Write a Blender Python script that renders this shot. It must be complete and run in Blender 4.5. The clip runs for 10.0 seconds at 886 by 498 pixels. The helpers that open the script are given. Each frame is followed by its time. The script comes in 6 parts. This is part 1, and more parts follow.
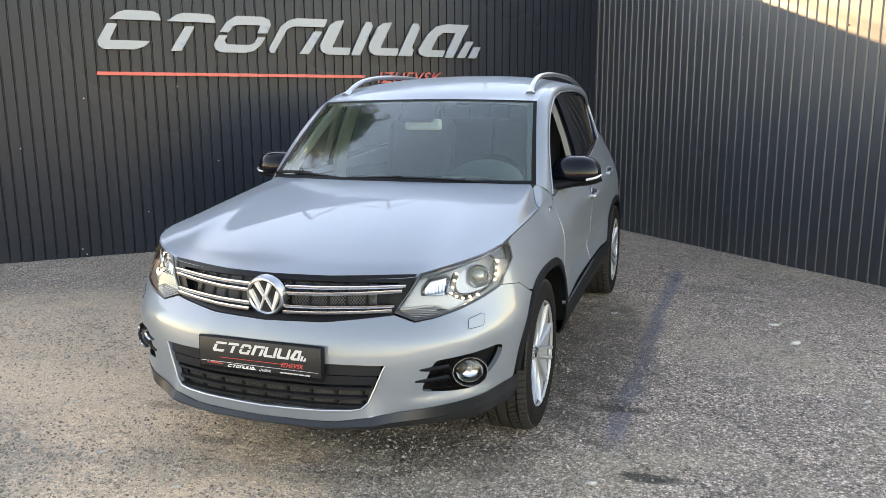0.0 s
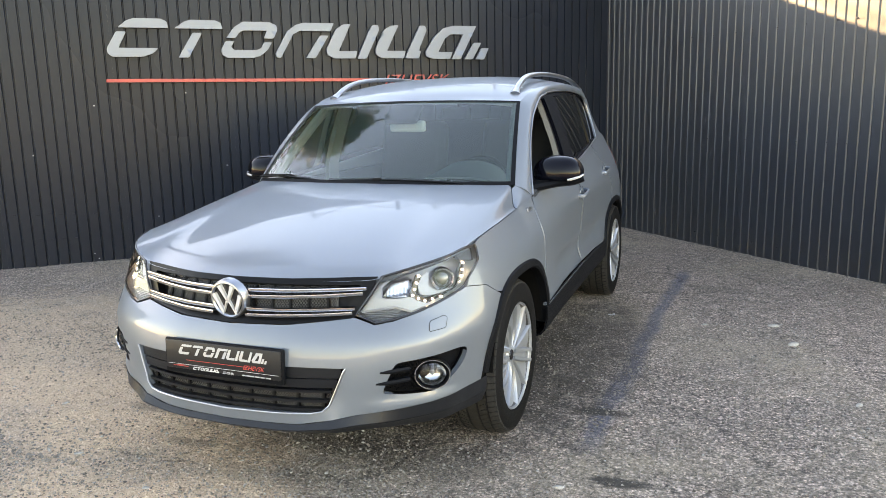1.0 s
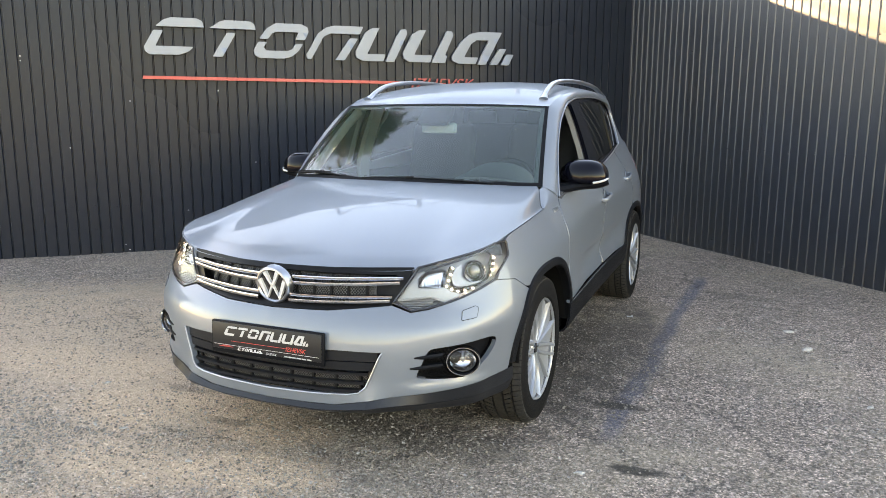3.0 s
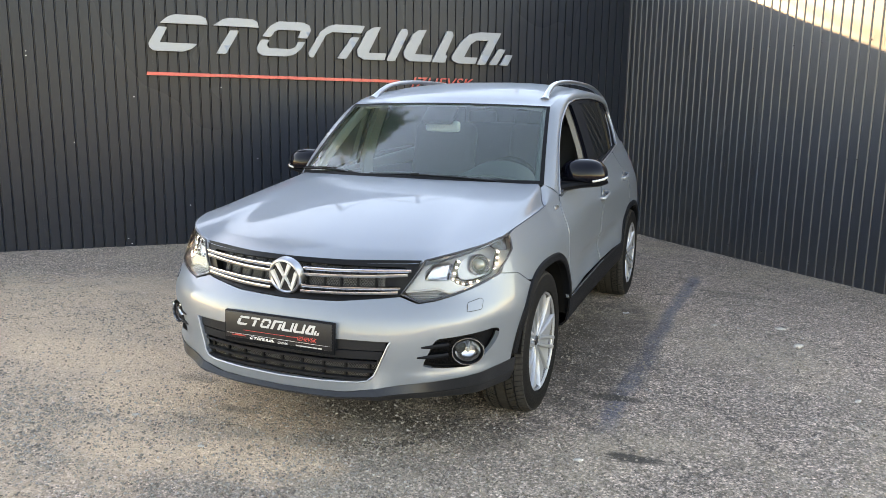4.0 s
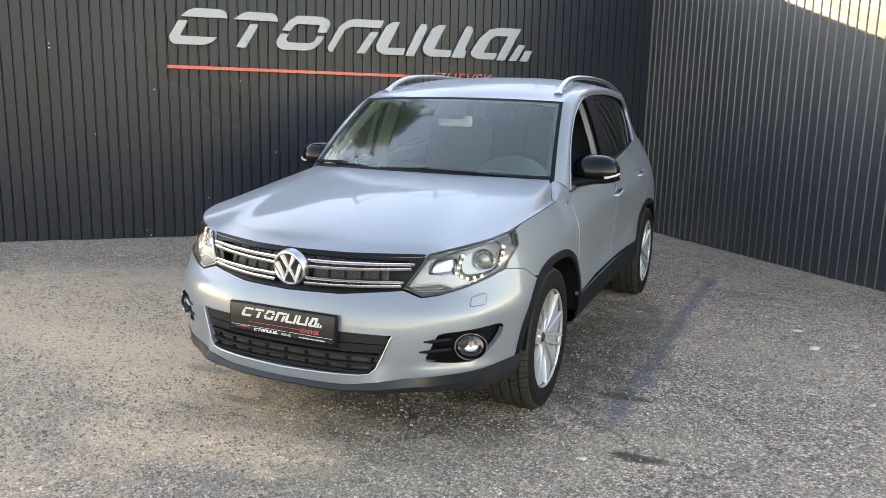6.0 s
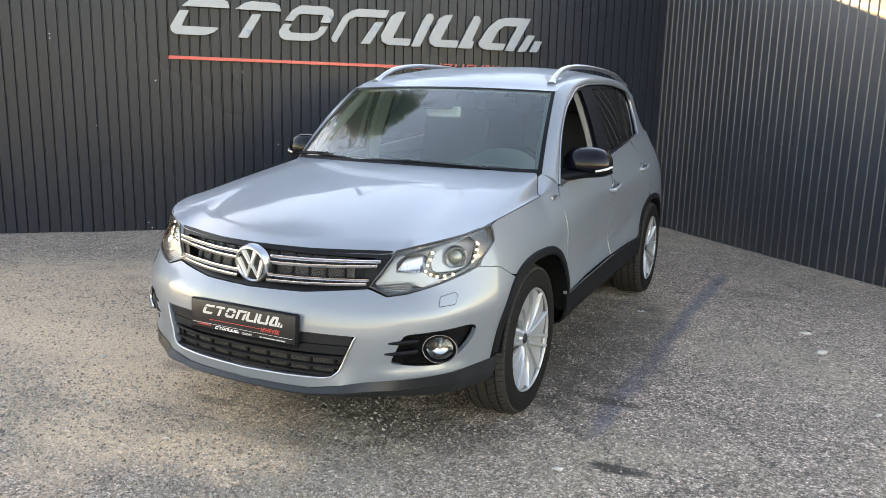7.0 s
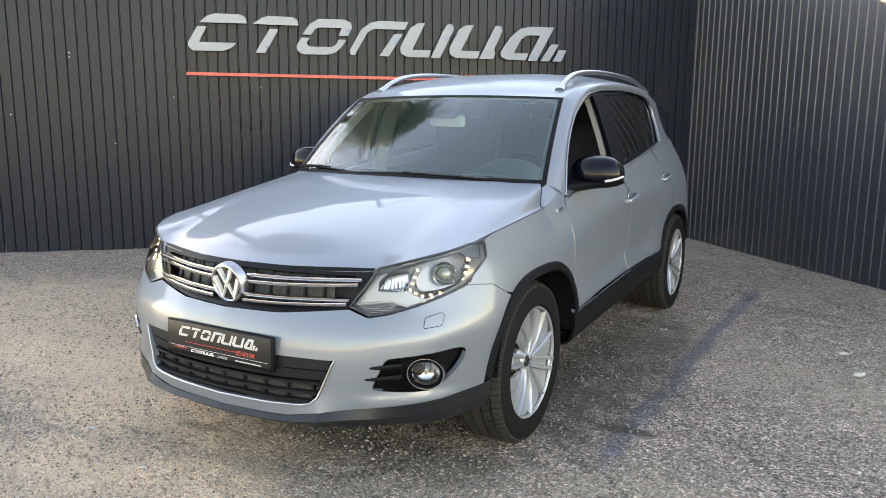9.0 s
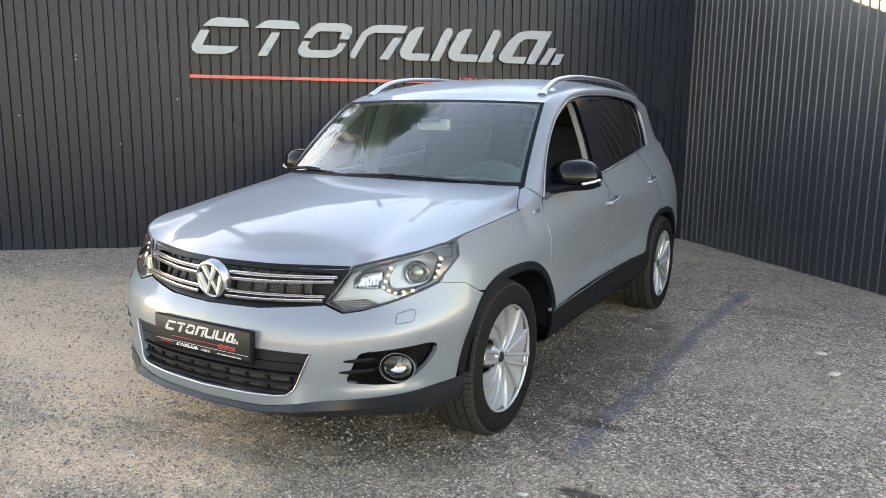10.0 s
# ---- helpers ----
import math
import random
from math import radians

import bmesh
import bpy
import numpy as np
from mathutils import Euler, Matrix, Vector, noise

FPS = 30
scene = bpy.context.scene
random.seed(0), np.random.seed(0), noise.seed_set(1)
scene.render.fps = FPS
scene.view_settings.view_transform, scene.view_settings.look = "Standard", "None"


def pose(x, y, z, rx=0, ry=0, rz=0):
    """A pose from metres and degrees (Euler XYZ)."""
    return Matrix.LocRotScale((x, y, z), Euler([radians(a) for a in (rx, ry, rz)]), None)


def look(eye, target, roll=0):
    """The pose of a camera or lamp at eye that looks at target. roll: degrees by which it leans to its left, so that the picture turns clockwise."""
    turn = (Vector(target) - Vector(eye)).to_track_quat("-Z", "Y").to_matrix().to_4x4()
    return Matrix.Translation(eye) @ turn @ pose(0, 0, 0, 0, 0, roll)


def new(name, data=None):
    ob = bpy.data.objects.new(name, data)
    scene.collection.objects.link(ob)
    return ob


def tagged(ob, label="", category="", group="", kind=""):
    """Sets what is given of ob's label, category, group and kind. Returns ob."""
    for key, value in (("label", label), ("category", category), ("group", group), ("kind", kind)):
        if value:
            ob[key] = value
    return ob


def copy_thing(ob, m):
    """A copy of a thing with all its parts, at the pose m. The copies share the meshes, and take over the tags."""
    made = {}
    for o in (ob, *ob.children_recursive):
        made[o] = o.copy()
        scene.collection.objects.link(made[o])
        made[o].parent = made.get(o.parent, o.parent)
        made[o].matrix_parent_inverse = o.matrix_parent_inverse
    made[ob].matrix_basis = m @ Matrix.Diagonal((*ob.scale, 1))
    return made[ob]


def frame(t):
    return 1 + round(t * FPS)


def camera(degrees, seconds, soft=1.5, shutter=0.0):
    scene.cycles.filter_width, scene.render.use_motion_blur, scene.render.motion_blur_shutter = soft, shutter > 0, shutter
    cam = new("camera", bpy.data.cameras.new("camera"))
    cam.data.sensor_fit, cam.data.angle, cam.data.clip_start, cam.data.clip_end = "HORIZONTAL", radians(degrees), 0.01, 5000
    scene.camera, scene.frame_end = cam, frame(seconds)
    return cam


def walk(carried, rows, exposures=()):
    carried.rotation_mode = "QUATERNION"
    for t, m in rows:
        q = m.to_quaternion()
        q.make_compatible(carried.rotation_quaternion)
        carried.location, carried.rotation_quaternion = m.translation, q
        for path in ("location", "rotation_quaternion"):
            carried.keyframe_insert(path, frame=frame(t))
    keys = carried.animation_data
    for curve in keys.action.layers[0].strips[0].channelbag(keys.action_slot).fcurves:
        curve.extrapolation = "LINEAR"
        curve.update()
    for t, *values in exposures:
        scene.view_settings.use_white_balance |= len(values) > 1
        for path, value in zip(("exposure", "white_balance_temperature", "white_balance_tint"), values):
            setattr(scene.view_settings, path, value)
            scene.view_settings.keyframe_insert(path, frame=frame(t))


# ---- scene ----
cam = camera(60.8, 10.0, soft=0.6)
PATH = [
    (0, (1.537, -3.243, 1.461), (0.889, -1.39, 1.082), -0.4),
    (0.5, (1.657, -3.183, 1.452), (0.97, -1.342, 1.077), -0.9),
    (1, (1.781, -3.135, 1.454), (1.051, -1.31, 1.081), -1.3),
    (1.5, (1.823, -3.122, 1.446), (1.064, -1.309, 1.079), -1.4),
    (2, (1.821, -3.158, 1.449), (1.047, -1.35, 1.085), -1.0),
    (2.5, (1.78, -3.235, 1.444), (1.007, -1.425, 1.084), -0.4),
    (4, (1.767, -3.452, 1.444), (1.02, -1.633, 1.081), 0.8),
    (4.5, (1.772, -3.461, 1.443), (1.026, -1.641, 1.08), 0.9),
    (5, (1.771, -3.471, 1.437), (1.021, -1.653, 1.074), 0.9),
    (6.3, (1.867, -3.331, 1.426), (1.05, -1.544, 1.048), 1.4),
    (6.5, (1.894, -3.256, 1.42), (1.07, -1.474, 1.037), 1.4),
    (7, (1.959, -3.158, 1.413), (1.098, -1.395, 1.024), 1.4),
    (7.5, (1.983, -3.113, 1.398), (1.088, -1.366, 1.013), 1.0),
    (8, (1.976, -3.058, 1.382), (1.056, -1.322, 1.009), 0.6),
    (8.5, (1.997, -2.929, 1.367), (1.056, -1.201, 1.007), 0.4),
    (9, (2.042, -2.88, 1.382), (1.082, -1.161, 1.03), 0.4),
    (9.5, (2.12, -2.882, 1.392), (1.146, -1.17, 1.042), 0.6),
    (10, (2.23, -2.916, 1.4), (1.244, -1.212, 1.05), 0.6),
]
walk(cam, [(t, look(eye, target, roll)) for t, eye, target, roll in PATH],
     exposures=[(0.0, 4.33, 10200, 20), (10.0, 4.33, 10200, 20)])

# ---- light ----
SUN_EL, SUN_FROM = radians(18.2), Vector((-0.959, 0.284, 0.0))
world = bpy.data.worlds.new("open_sky")
scene.world = world
world.use_nodes = True
wn, wl = world.node_tree.nodes, world.node_tree.links
sky = wn.new("ShaderNodeTexSky")
sky.sky_type, sky.sun_disc = "NISHITA", False
sky.sun_elevation = SUN_EL
sky.sun_rotation = math.atan2(SUN_FROM.x, SUN_FROM.y)
sky.air_density, sky.dust_density, sky.ozone_density = 1.0, 0.15, 1.5
wl.new(sky.outputs[0], wn["Background"].inputs[0])
wn["Background"].inputs[1].default_value = 0.08
sun = new("sun", bpy.data.lights.new("sun", "SUN"))
sun.data.energy, sun.data.angle, sun.data.color = 2.4, radians(0.6), (1.0, 0.80, 0.54)
sun_way = -SUN_FROM.normalized() * math.cos(SUN_EL) - Vector((0, 0, math.sin(SUN_EL)))
sun.matrix_world = Matrix.Translation((-20, 12, 14)) @ sun_way.to_track_quat("-Z", "Y").to_matrix().to_4x4()

# ---- materials ----
def material(name, color, rough=0.5, metal=0.0, coat=0.0, spec=0.5, grain=0.0, grain_size=40.0, bump=0.0, bump_size=200.0, emit=None, wear=0.0):
    """A surface: base colour, with grain (fine) and wear (broad) varying it, and a bump."""
    m = bpy.data.materials.new(name)
    m.use_nodes = True
    n, l = m.node_tree.nodes, m.node_tree.links
    b = n["Principled BSDF"]
    b.inputs["Base Color"].default_value = (*color, 1)
    b.inputs["Roughness"].default_value, b.inputs["Metallic"].default_value = rough, metal
    b.inputs["Coat Weight"].default_value, b.inputs["Coat Roughness"].default_value = coat, 0.03
    b.inputs["Specular IOR Level"].default_value = spec
    co = n.new("ShaderNodeTexCoord")
    if grain or wear:
        last = None
        for size, amount in ((grain_size, grain), (1.7, wear)):
            t = n.new("ShaderNodeTexNoise")
            t.inputs["Scale"].default_value, t.inputs["Detail"].default_value = size, 5
            l.new(co.outputs["Object"], t.inputs["Vector"])
            r = n.new("ShaderNodeMapRange")
            r.inputs[1].default_value, r.inputs[2].default_value = 0.3, 0.7
            r.inputs[3].default_value, r.inputs[4].default_value = 1 - amount, 1 + amount
            l.new(t.outputs[0], r.inputs[0])
            if last is None:
                last = r.outputs[0]
            else:
                k = n.new("ShaderNodeMath")
                k.operation = "MULTIPLY"
                l.new(last, k.inputs[0]), l.new(r.outputs[0], k.inputs[1])
                last = k.outputs[0]
        mix = n.new("ShaderNodeVectorMath")
        mix.operation = "SCALE"
        mix.inputs[0].default_value = color
        l.new(last, mix.inputs["Scale"])
        l.new(mix.outputs[0], b.inputs["Base Color"])
    if bump:
        t = n.new("ShaderNodeTexNoise")
        t.inputs["Scale"].default_value, t.inputs["Detail"].default_value = bump_size, 4
        l.new(co.outputs["Object"], t.inputs["Vector"])
        k = n.new("ShaderNodeBump")
        k.inputs["Strength"].default_value, k.inputs["Distance"].default_value = bump, 0.002
        l.new(t.outputs[0], k.inputs["Height"])
        l.new(k.outputs[0], b.inputs["Normal"])
    if emit:
        b.inputs["Emission Color"].default_value, b.inputs["Emission Strength"].default_value = (*emit[0], 1), emit[1]
    return m


def glass(name, tint, gloss_ior=1.5, rough=0.0, dust_veil=0.0):
    """A thin pane: tinted view through it, a pale haze painted over it, and a mirror image on top by Fresnel."""
    m = bpy.data.materials.new(name)
    m.use_nodes = True
    n, l = m.node_tree.nodes, m.node_tree.links
    n.remove(n["Principled BSDF"])
    see, gloss, mix, fr = n.new("ShaderNodeBsdfTransparent"), n.new("ShaderNodeBsdfGlossy"), n.new("ShaderNodeMixShader"), n.new("ShaderNodeFresnel")
    see.inputs[0].default_value = (*tint, 1)
    gloss.inputs["Roughness"].default_value = rough
    fr.inputs[0].default_value = gloss_ior
    l.new(fr.outputs[0], mix.inputs[0]), l.new(see.outputs[0], mix.inputs[1]), l.new(gloss.outputs[0], mix.inputs[2])
    l.new(mix.outputs[0], n["Material Output"].inputs[0])
    if dust_veil:
        # the diffuse film paints a pale greenish haze of light over the glass
        film, cover, spots = n.new("ShaderNodeBsdfDiffuse"), n.new("ShaderNodeMixShader"), n.new("ShaderNodeTexNoise")
        film.inputs[0].default_value = (0.19, 0.36, 0.33, 1)
        spots.inputs["Scale"].default_value, spots.inputs["Detail"].default_value = 3.0, 5
        amount = n.new("ShaderNodeMapRange")
        amount.inputs[3].default_value, amount.inputs[4].default_value = dust_veil * 0.7, dust_veil * 1.3
        l.new(n.new("ShaderNodeTexCoord").outputs["Object"], spots.inputs["Vector"])
        l.new(spots.outputs[0], amount.inputs[0]), l.new(amount.outputs[0], cover.inputs[0])
        l.new(mix.outputs[0], cover.inputs[1]), l.new(film.outputs[0], cover.inputs[2])
        l.new(cover.outputs[0], n["Material Output"].inputs[0])
    return m


PAINT = material("silver_metallic_paint", (0.114, 0.132, 0.155), 0.40, 0.32, 0.42, spec=0.3, grain=0.05, grain_size=900.0, wear=0.02)
BLACK_GLOSS = material("black_gloss_paint", (0.0022, 0.0026, 0.0050), 0.10, 0.0, 0.0, spec=0.13)
PLASTIC = material("black_grained_plastic", (0.0042, 0.0048, 0.0062), 0.5, spec=0.06, grain=0.2, grain_size=300.0, bump=0.2, bump_size=900.0, wear=0.1)
SMOOTH_PLASTIC = material("black_smooth_plastic", (0.0065, 0.0075, 0.0095), 0.36, spec=0.24, grain=0.15, grain_size=200.0, bump=0.1, bump_size=700.0, wear=0.12)
GRILLE_BLACK = material("grille_black", (0.0035, 0.0037, 0.0045), 0.35, spec=0.09, grain=0.2, grain_size=80.0)
DARK = material("underbody_dark", (0.0045, 0.0045, 0.0045), 0.9, spec=0.05, grain=0.3, grain_size=20.0)
CHROME = material("chrome", (0.541, 0.549, 0.566), 0.12, 1.0)
TRIM_SATIN = material("dull_window_trim", (0.30, 0.31, 0.33), 0.34, 1.0)
SATIN = material("satin_aluminium", (0.40, 0.41, 0.43), 0.30, 1.0, grain=0.03, grain_size=200.0)
# the barrel's dark tone stands in for shade between the spokes
RIM_INNER = material("shaded_rim_barrel", (0.055, 0.056, 0.058), 0.5, 0.4, grain=0.1, grain_size=80.0)
ALLOY = material("alloy_silver", (0.225, 0.240, 0.262), 0.42, 0.6, 0.3, grain=0.04, grain_size=300.0, wear=0.03)
RUBBER = material("tyre_rubber", (0.0045, 0.0045, 0.0048), 0.75, spec=0.08, grain=0.25, grain_size=60.0, bump=0.3, bump_size=400.0, wear=0.2)
DISC = material("brake_disc_steel", (0.30, 0.29, 0.28), 0.35, 1.0, grain=0.1, grain_size=120.0)
WINDSCREEN = glass("windscreen_glass", (0.66, 0.86, 0.80), 1.75, dust_veil=0.030)
# the dark tint puts the cabin's shade into the right front window
SIDE_SHADED = glass("side_glass", (0.10, 0.13, 0.13), 1.5)
TINTED = glass("tinted_glass", (0.035, 0.038, 0.04), 1.5)
CLEAR = glass("lamp_lens", (0.93, 0.94, 0.94), 1.38)
REFLECTOR = material("lamp_reflector", (0.55, 0.56, 0.58), 0.25, 1.0)
LAMP_GREY = material("lamp_housing_satin", (0.215, 0.223, 0.232), 0.38, 0.45)
LAMP_BACK = material("lamp_chamber_grey", (0.17, 0.175, 0.182), 0.35, 0.4)
LAMP_DARK = material("lamp_bezel_dark", (0.008, 0.0085, 0.010), 0.25)
LED = material("led_lit", (0.9, 0.9, 0.85), 0.3, emit=((1.0, 0.92, 0.78), 1.6))
LENS = material("projector_lens", (0.05, 0.06, 0.04), 0.03, 0.0, 1.0, spec=1.0)
DASH = material("dashboard_grey", (0.20, 0.215, 0.205), 0.7, grain=0.15, grain_size=200.0, bump=0.2, bump_size=600.0)
COWL = material("dark_soft_cowl", (0.050, 0.056, 0.058), 0.75, grain=0.15, grain_size=200.0, bump=0.2, bump_size=600.0)
LINER = material("headliner_cloth", (0.24, 0.26, 0.25), 0.95, grain=0.08, grain_size=300.0)
TRIM_LIGHT = material("light_pillar_trim", (0.135, 0.140, 0.140), 0.7, grain=0.05, grain_size=200.0)
SEAT = material("dark_seat_fabric", (0.012, 0.016, 0.022), 0.85, grain=0.25, grain_size=300.0, bump=0.3, bump_size=700.0)
PLATE = material("plate_black", (0.0115, 0.0112, 0.0120), 0.40, spec=0.2, grain=0.1, grain_size=60.0)
PALE_INK = material("pale_ink", (0.2987, 0.2987, 0.2987), 0.5)
MESH_GREY = material("mesh_grey", (0.055, 0.056, 0.058), 0.5, spec=0.4)
WHITE_INK = material("white_ink", (0.528, 0.528, 0.528), 0.5)
RED_INK = material("red_ink", (0.413, 0.038, 0.030), 0.5)
SIGN_WHITE = material("sign_grey_acrylic", (0.148, 0.168, 0.192), 0.40, grain=0.03, grain_size=8.0, wear=0.04)
SIGN_EDGE = material("sign_red_acrylic", (0.350, 0.032, 0.025), 0.4, grain=0.04, grain_size=20.0, wear=0.06)
BADGE = material("badge_satin_chrome", (0.576, 0.583, 0.590), 0.35, 0.45)
FOG_GLASS = material("fog_reflector", (0.34, 0.35, 0.36), 0.2, 1.0)
TREAD = material("dusty_tread", (0.0165, 0.0158, 0.0150), 0.85, spec=0.15, grain=0.25, grain_size=80.0)
GREY_INK = material("grey_ink", (0.42, 0.42, 0.42), 0.5)
AMBER = material("indicator_lens", (0.30, 0.295, 0.285), 0.2, 0.0, 0.6)
TAIL_RED = material("tail_lamp_red", (0.10, 0.006, 0.008), 0.15, 0.0, 1.0)

# ---- tools ----
from mathutils.geometry import delaunay_2d_cdt


def spline(xs, ys):
    """A smooth curve through the given knots, as a function of one number."""
    xs, ys = [float(v) for v in xs], [float(v) for v in ys]
    k = len(xs)
    m = []
    for i in range(k):
        a, b = max(i - 1, 0), min(i + 1, k - 1)
        m.append((ys[b] - ys[a]) / (xs[b] - xs[a]))

    def at(x):
        if x <= xs[0]:
            return ys[0] + m[0] * (x - xs[0])
        if x >= xs[-1]:
            return ys[-1] + m[-1] * (x - xs[-1])
        i = 0
        while xs[i + 1] < x:
            i += 1
        h = xs[i + 1] - xs[i]
        t = (x - xs[i]) / h
        return ((2 * t**3 - 3 * t**2 + 1) * ys[i] + (t**3 - 2 * t**2 + t) * h * m[i]
                + (-2 * t**3 + 3 * t**2) * ys[i + 1] + (t**3 - t**2) * h * m[i + 1])
    return at


def step(a, b, x):
    t = min(1, max(0, (x - a) / (b - a)))
    return t * t * (3 - 2 * t)


def dense(pts, gap=0.02, closed=True):
    """The same polyline with a point at least every gap."""
    out = []
    n = len(pts)
    for i in range(n if closed else n - 1):
        a, b = Vector(pts[i]), Vector(pts[(i + 1) % n])
        k = max(1, int(math.ceil((b - a).length / gap)))
        out += [a.lerp(b, j / k) for j in range(k)]
    if not closed:
        out.append(Vector(pts[-1]))
    return out


def rounded(pts, r, n=4):
    """A closed 2D outline with its corners rounded; r: one radius, or one a corner."""
    out = []
    k = len(pts)
    rs = r if isinstance(r, (list, tuple)) else [r] * k
    for i in range(k):
        p, a, b = Vector(pts[i]), Vector(pts[i - 1]), Vector(pts[(i + 1) % k])
        q = min(rs[i], (a - p).length * 0.45, (b - p).length * 0.45)
        if q <= 0:
            out.append(p)
            continue
        s, e = p + (a - p).normalized() * q, p + (b - p).normalized() * q
        for j in range(n + 1):
            t = j / n
            out.append(s * (1 - t) ** 2 + p * 2 * t * (1 - t) + e * t**2)
    return out


def curve_through(pts, n=8, closed=False):
    """A smooth polyline through points of any dimension."""
    out = []
    k = len(pts)
    P = [Vector(p) for p in pts]
    for i in range(k if closed else k - 1):
        p1, p2 = P[i], P[(i + 1) % k]
        p0 = P[i - 1] if (closed or i) else p1
        p3 = P[(i + 2) % k] if (closed or i + 2 < k) else p2
        for j in range(n):
            t = j / n
            out.append(0.5 * (2 * p1 + (p2 - p0) * t + (2 * p0 - 5 * p1 + 4 * p2 - p3) * t * t + (3 * p1 - p0 - 3 * p2 + p3) * t**3))
    if not closed:
        out.append(P[-1])
    return out


def inside(p, poly):
    hit = False
    j = len(poly) - 1
    for i in range(len(poly)):
        a, b = poly[i], poly[j]
        if (a[1] > p[1]) != (b[1] > p[1]) and p[0] < (b[0] - a[0]) * (p[1] - a[1]) / (b[1] - a[1]) + a[0]:
            hit = not hit
        j = i
    return hit


def fill(outline, gap, holes=()):
    """Triangles that fill a 2D outline with holes, on an even lattice of points."""
    loops = [[Vector(p[:2]) for p in dense(lo, gap)] for lo in (outline, *holes)]
    pts, edges = [], []
    for lo in loops:
        b = len(pts)
        pts += lo
        edges += [(b + i, b + (i + 1) % len(lo)) for i in range(len(lo))]
    rim = np.array([tuple(p) for p in pts])
    lo, hi = rim.min(0), rim.max(0)
    k = 0
    y = lo[1] + gap * 0.5
    while y < hi[1]:
        x = lo[0] + gap * (0.25 if k % 2 else 0.75)
        while x < hi[0]:
            if ((rim - (x, y)) ** 2).sum(1).min() > (0.55 * gap) ** 2 and inside((x, y), loops[0]) and not any(inside((x, y), h) for h in loops[1:]):
                pts.append(Vector((x, y)))
            x += gap
        y += gap * 0.87
        k += 1
    vs, _, fs, _, _, _ = delaunay_2d_cdt(pts, edges, [], 0, 1e-6)
    keep = []
    for f in fs:
        c = sum((vs[i] for i in f), Vector((0, 0))) / len(f)
        if inside(c, loops[0]) and not any(inside(c, h) for h in loops[1:]):
            a, b, d = (vs[i] for i in f)
            keep.append(tuple(f) if (b - a).cross(d - a) > 0 else tuple(reversed(f)))
    return vs, keep


def to_bm(verts, faces):
    bm = bmesh.new()
    vs = [bm.verts.new(v) for v in verts]
    for f in faces:
        try:
            bm.faces.new([vs[i] for i in f])
        except ValueError:
            pass
    bm.normal_update()
    return bm


def thicken(bm, t):
    """Gives a sheet a back and rim, t metres inwards."""
    bm.normal_update()
    front = list(bm.faces)
    border = [(e.verts[0], e.verts[1], e.link_loops[0]) for e in bm.edges if len(e.link_faces) == 1]
    back = {v: bm.verts.new(v.co - v.normal * t) for v in list(bm.verts)}
    for f in front:
        bm.faces.new([back[v] for v in reversed(f.verts)])
    for a, b, loop in border:
        if loop.vert is not a:
            a, b = b, a
        bm.faces.new((b, a, back[a], back[b]))
    bm.normal_update()
    return bm


def patch(outline, surf, gap=0.03, holes=(), thick=0.012):
    """A panel: an outline in the two numbers of a surface, filled, laid on the surface and given thickness."""
    vs, fs = fill(outline, gap, holes)
    bm = to_bm([surf(v[0], v[1]) for v in vs], fs)
    return thicken(bm, thick) if thick else bm


def loft(rows, closed=False, caps=False):
    """A skin over rows of points, all of one length."""
    n, m = len(rows), len(rows[0])
    vs = [p for r in rows for p in r]
    fs = []
    for i in range(n - 1):
        for j in range(m if closed else m - 1):
            k = (j + 1) % m
            fs.append((i * m + j, i * m + k, (i + 1) * m + k, (i + 1) * m + j))
    if caps:
        fs.append(tuple(reversed(range(m))))
        fs.append(tuple(range((n - 1) * m, n * m)))
    return to_bm(vs, fs)


def sweep(path, section, up=(0, 0, 1), closed=False, scale=None):
    """A bar: a closed 2D section along a 3D path; section x lies across, y along up."""
    P = [Vector(p) for p in path]
    n = len(P)
    rows = []
    for i, p in enumerate(P):
        a = P[(i - 1) % n] if (closed or i) else p
        b = P[(i + 1) % n] if (closed or i + 1 < n) else p
        t = (b - a).normalized()
        u = Vector(up[i] if isinstance(up, list) else up)
        side = t.cross(u).normalized()
        u = side.cross(t).normalized()
        k = scale(i / max(1, n - 1)) if scale else 1
        rows.append([p + side * (x * k) + u * (y * k) for x, y in section])
    if closed:
        rows.append(rows[0])
    bm = loft(rows, closed=True, caps=not closed)
    if closed:
        bmesh.ops.remove_doubles(bm, verts=bm.verts, dist=1e-6)
    bmesh.ops.recalc_face_normals(bm, faces=bm.faces)
    return bm


def ring(rx, ry=None, n=8, a0=0.0):
    ry = rx if ry is None else ry
    return [(rx * math.cos(2 * math.pi * i / n + a0), ry * math.sin(2 * math.pi * i / n + a0)) for i in range(n)]


def lathe(profile, n=48, axis="x"):
    """A turned body: rows of (radius, place along the axis)."""
    rows = []
    for r, a in profile:
        row = []
        for i in range(n):
            w = 2 * math.pi * i / n
            c, s = r * math.cos(w), r * math.sin(w)
            row.append({"x": Vector((a, c, s)), "y": Vector((c, a, s)), "z": Vector((c, s, a))}[axis])
        rows.append(row)
    bm = loft(rows, closed=True)
    bmesh.ops.remove_doubles(bm, verts=bm.verts, dist=1e-6)
    bmesh.ops.recalc_face_normals(bm, faces=bm.faces)
    return bm


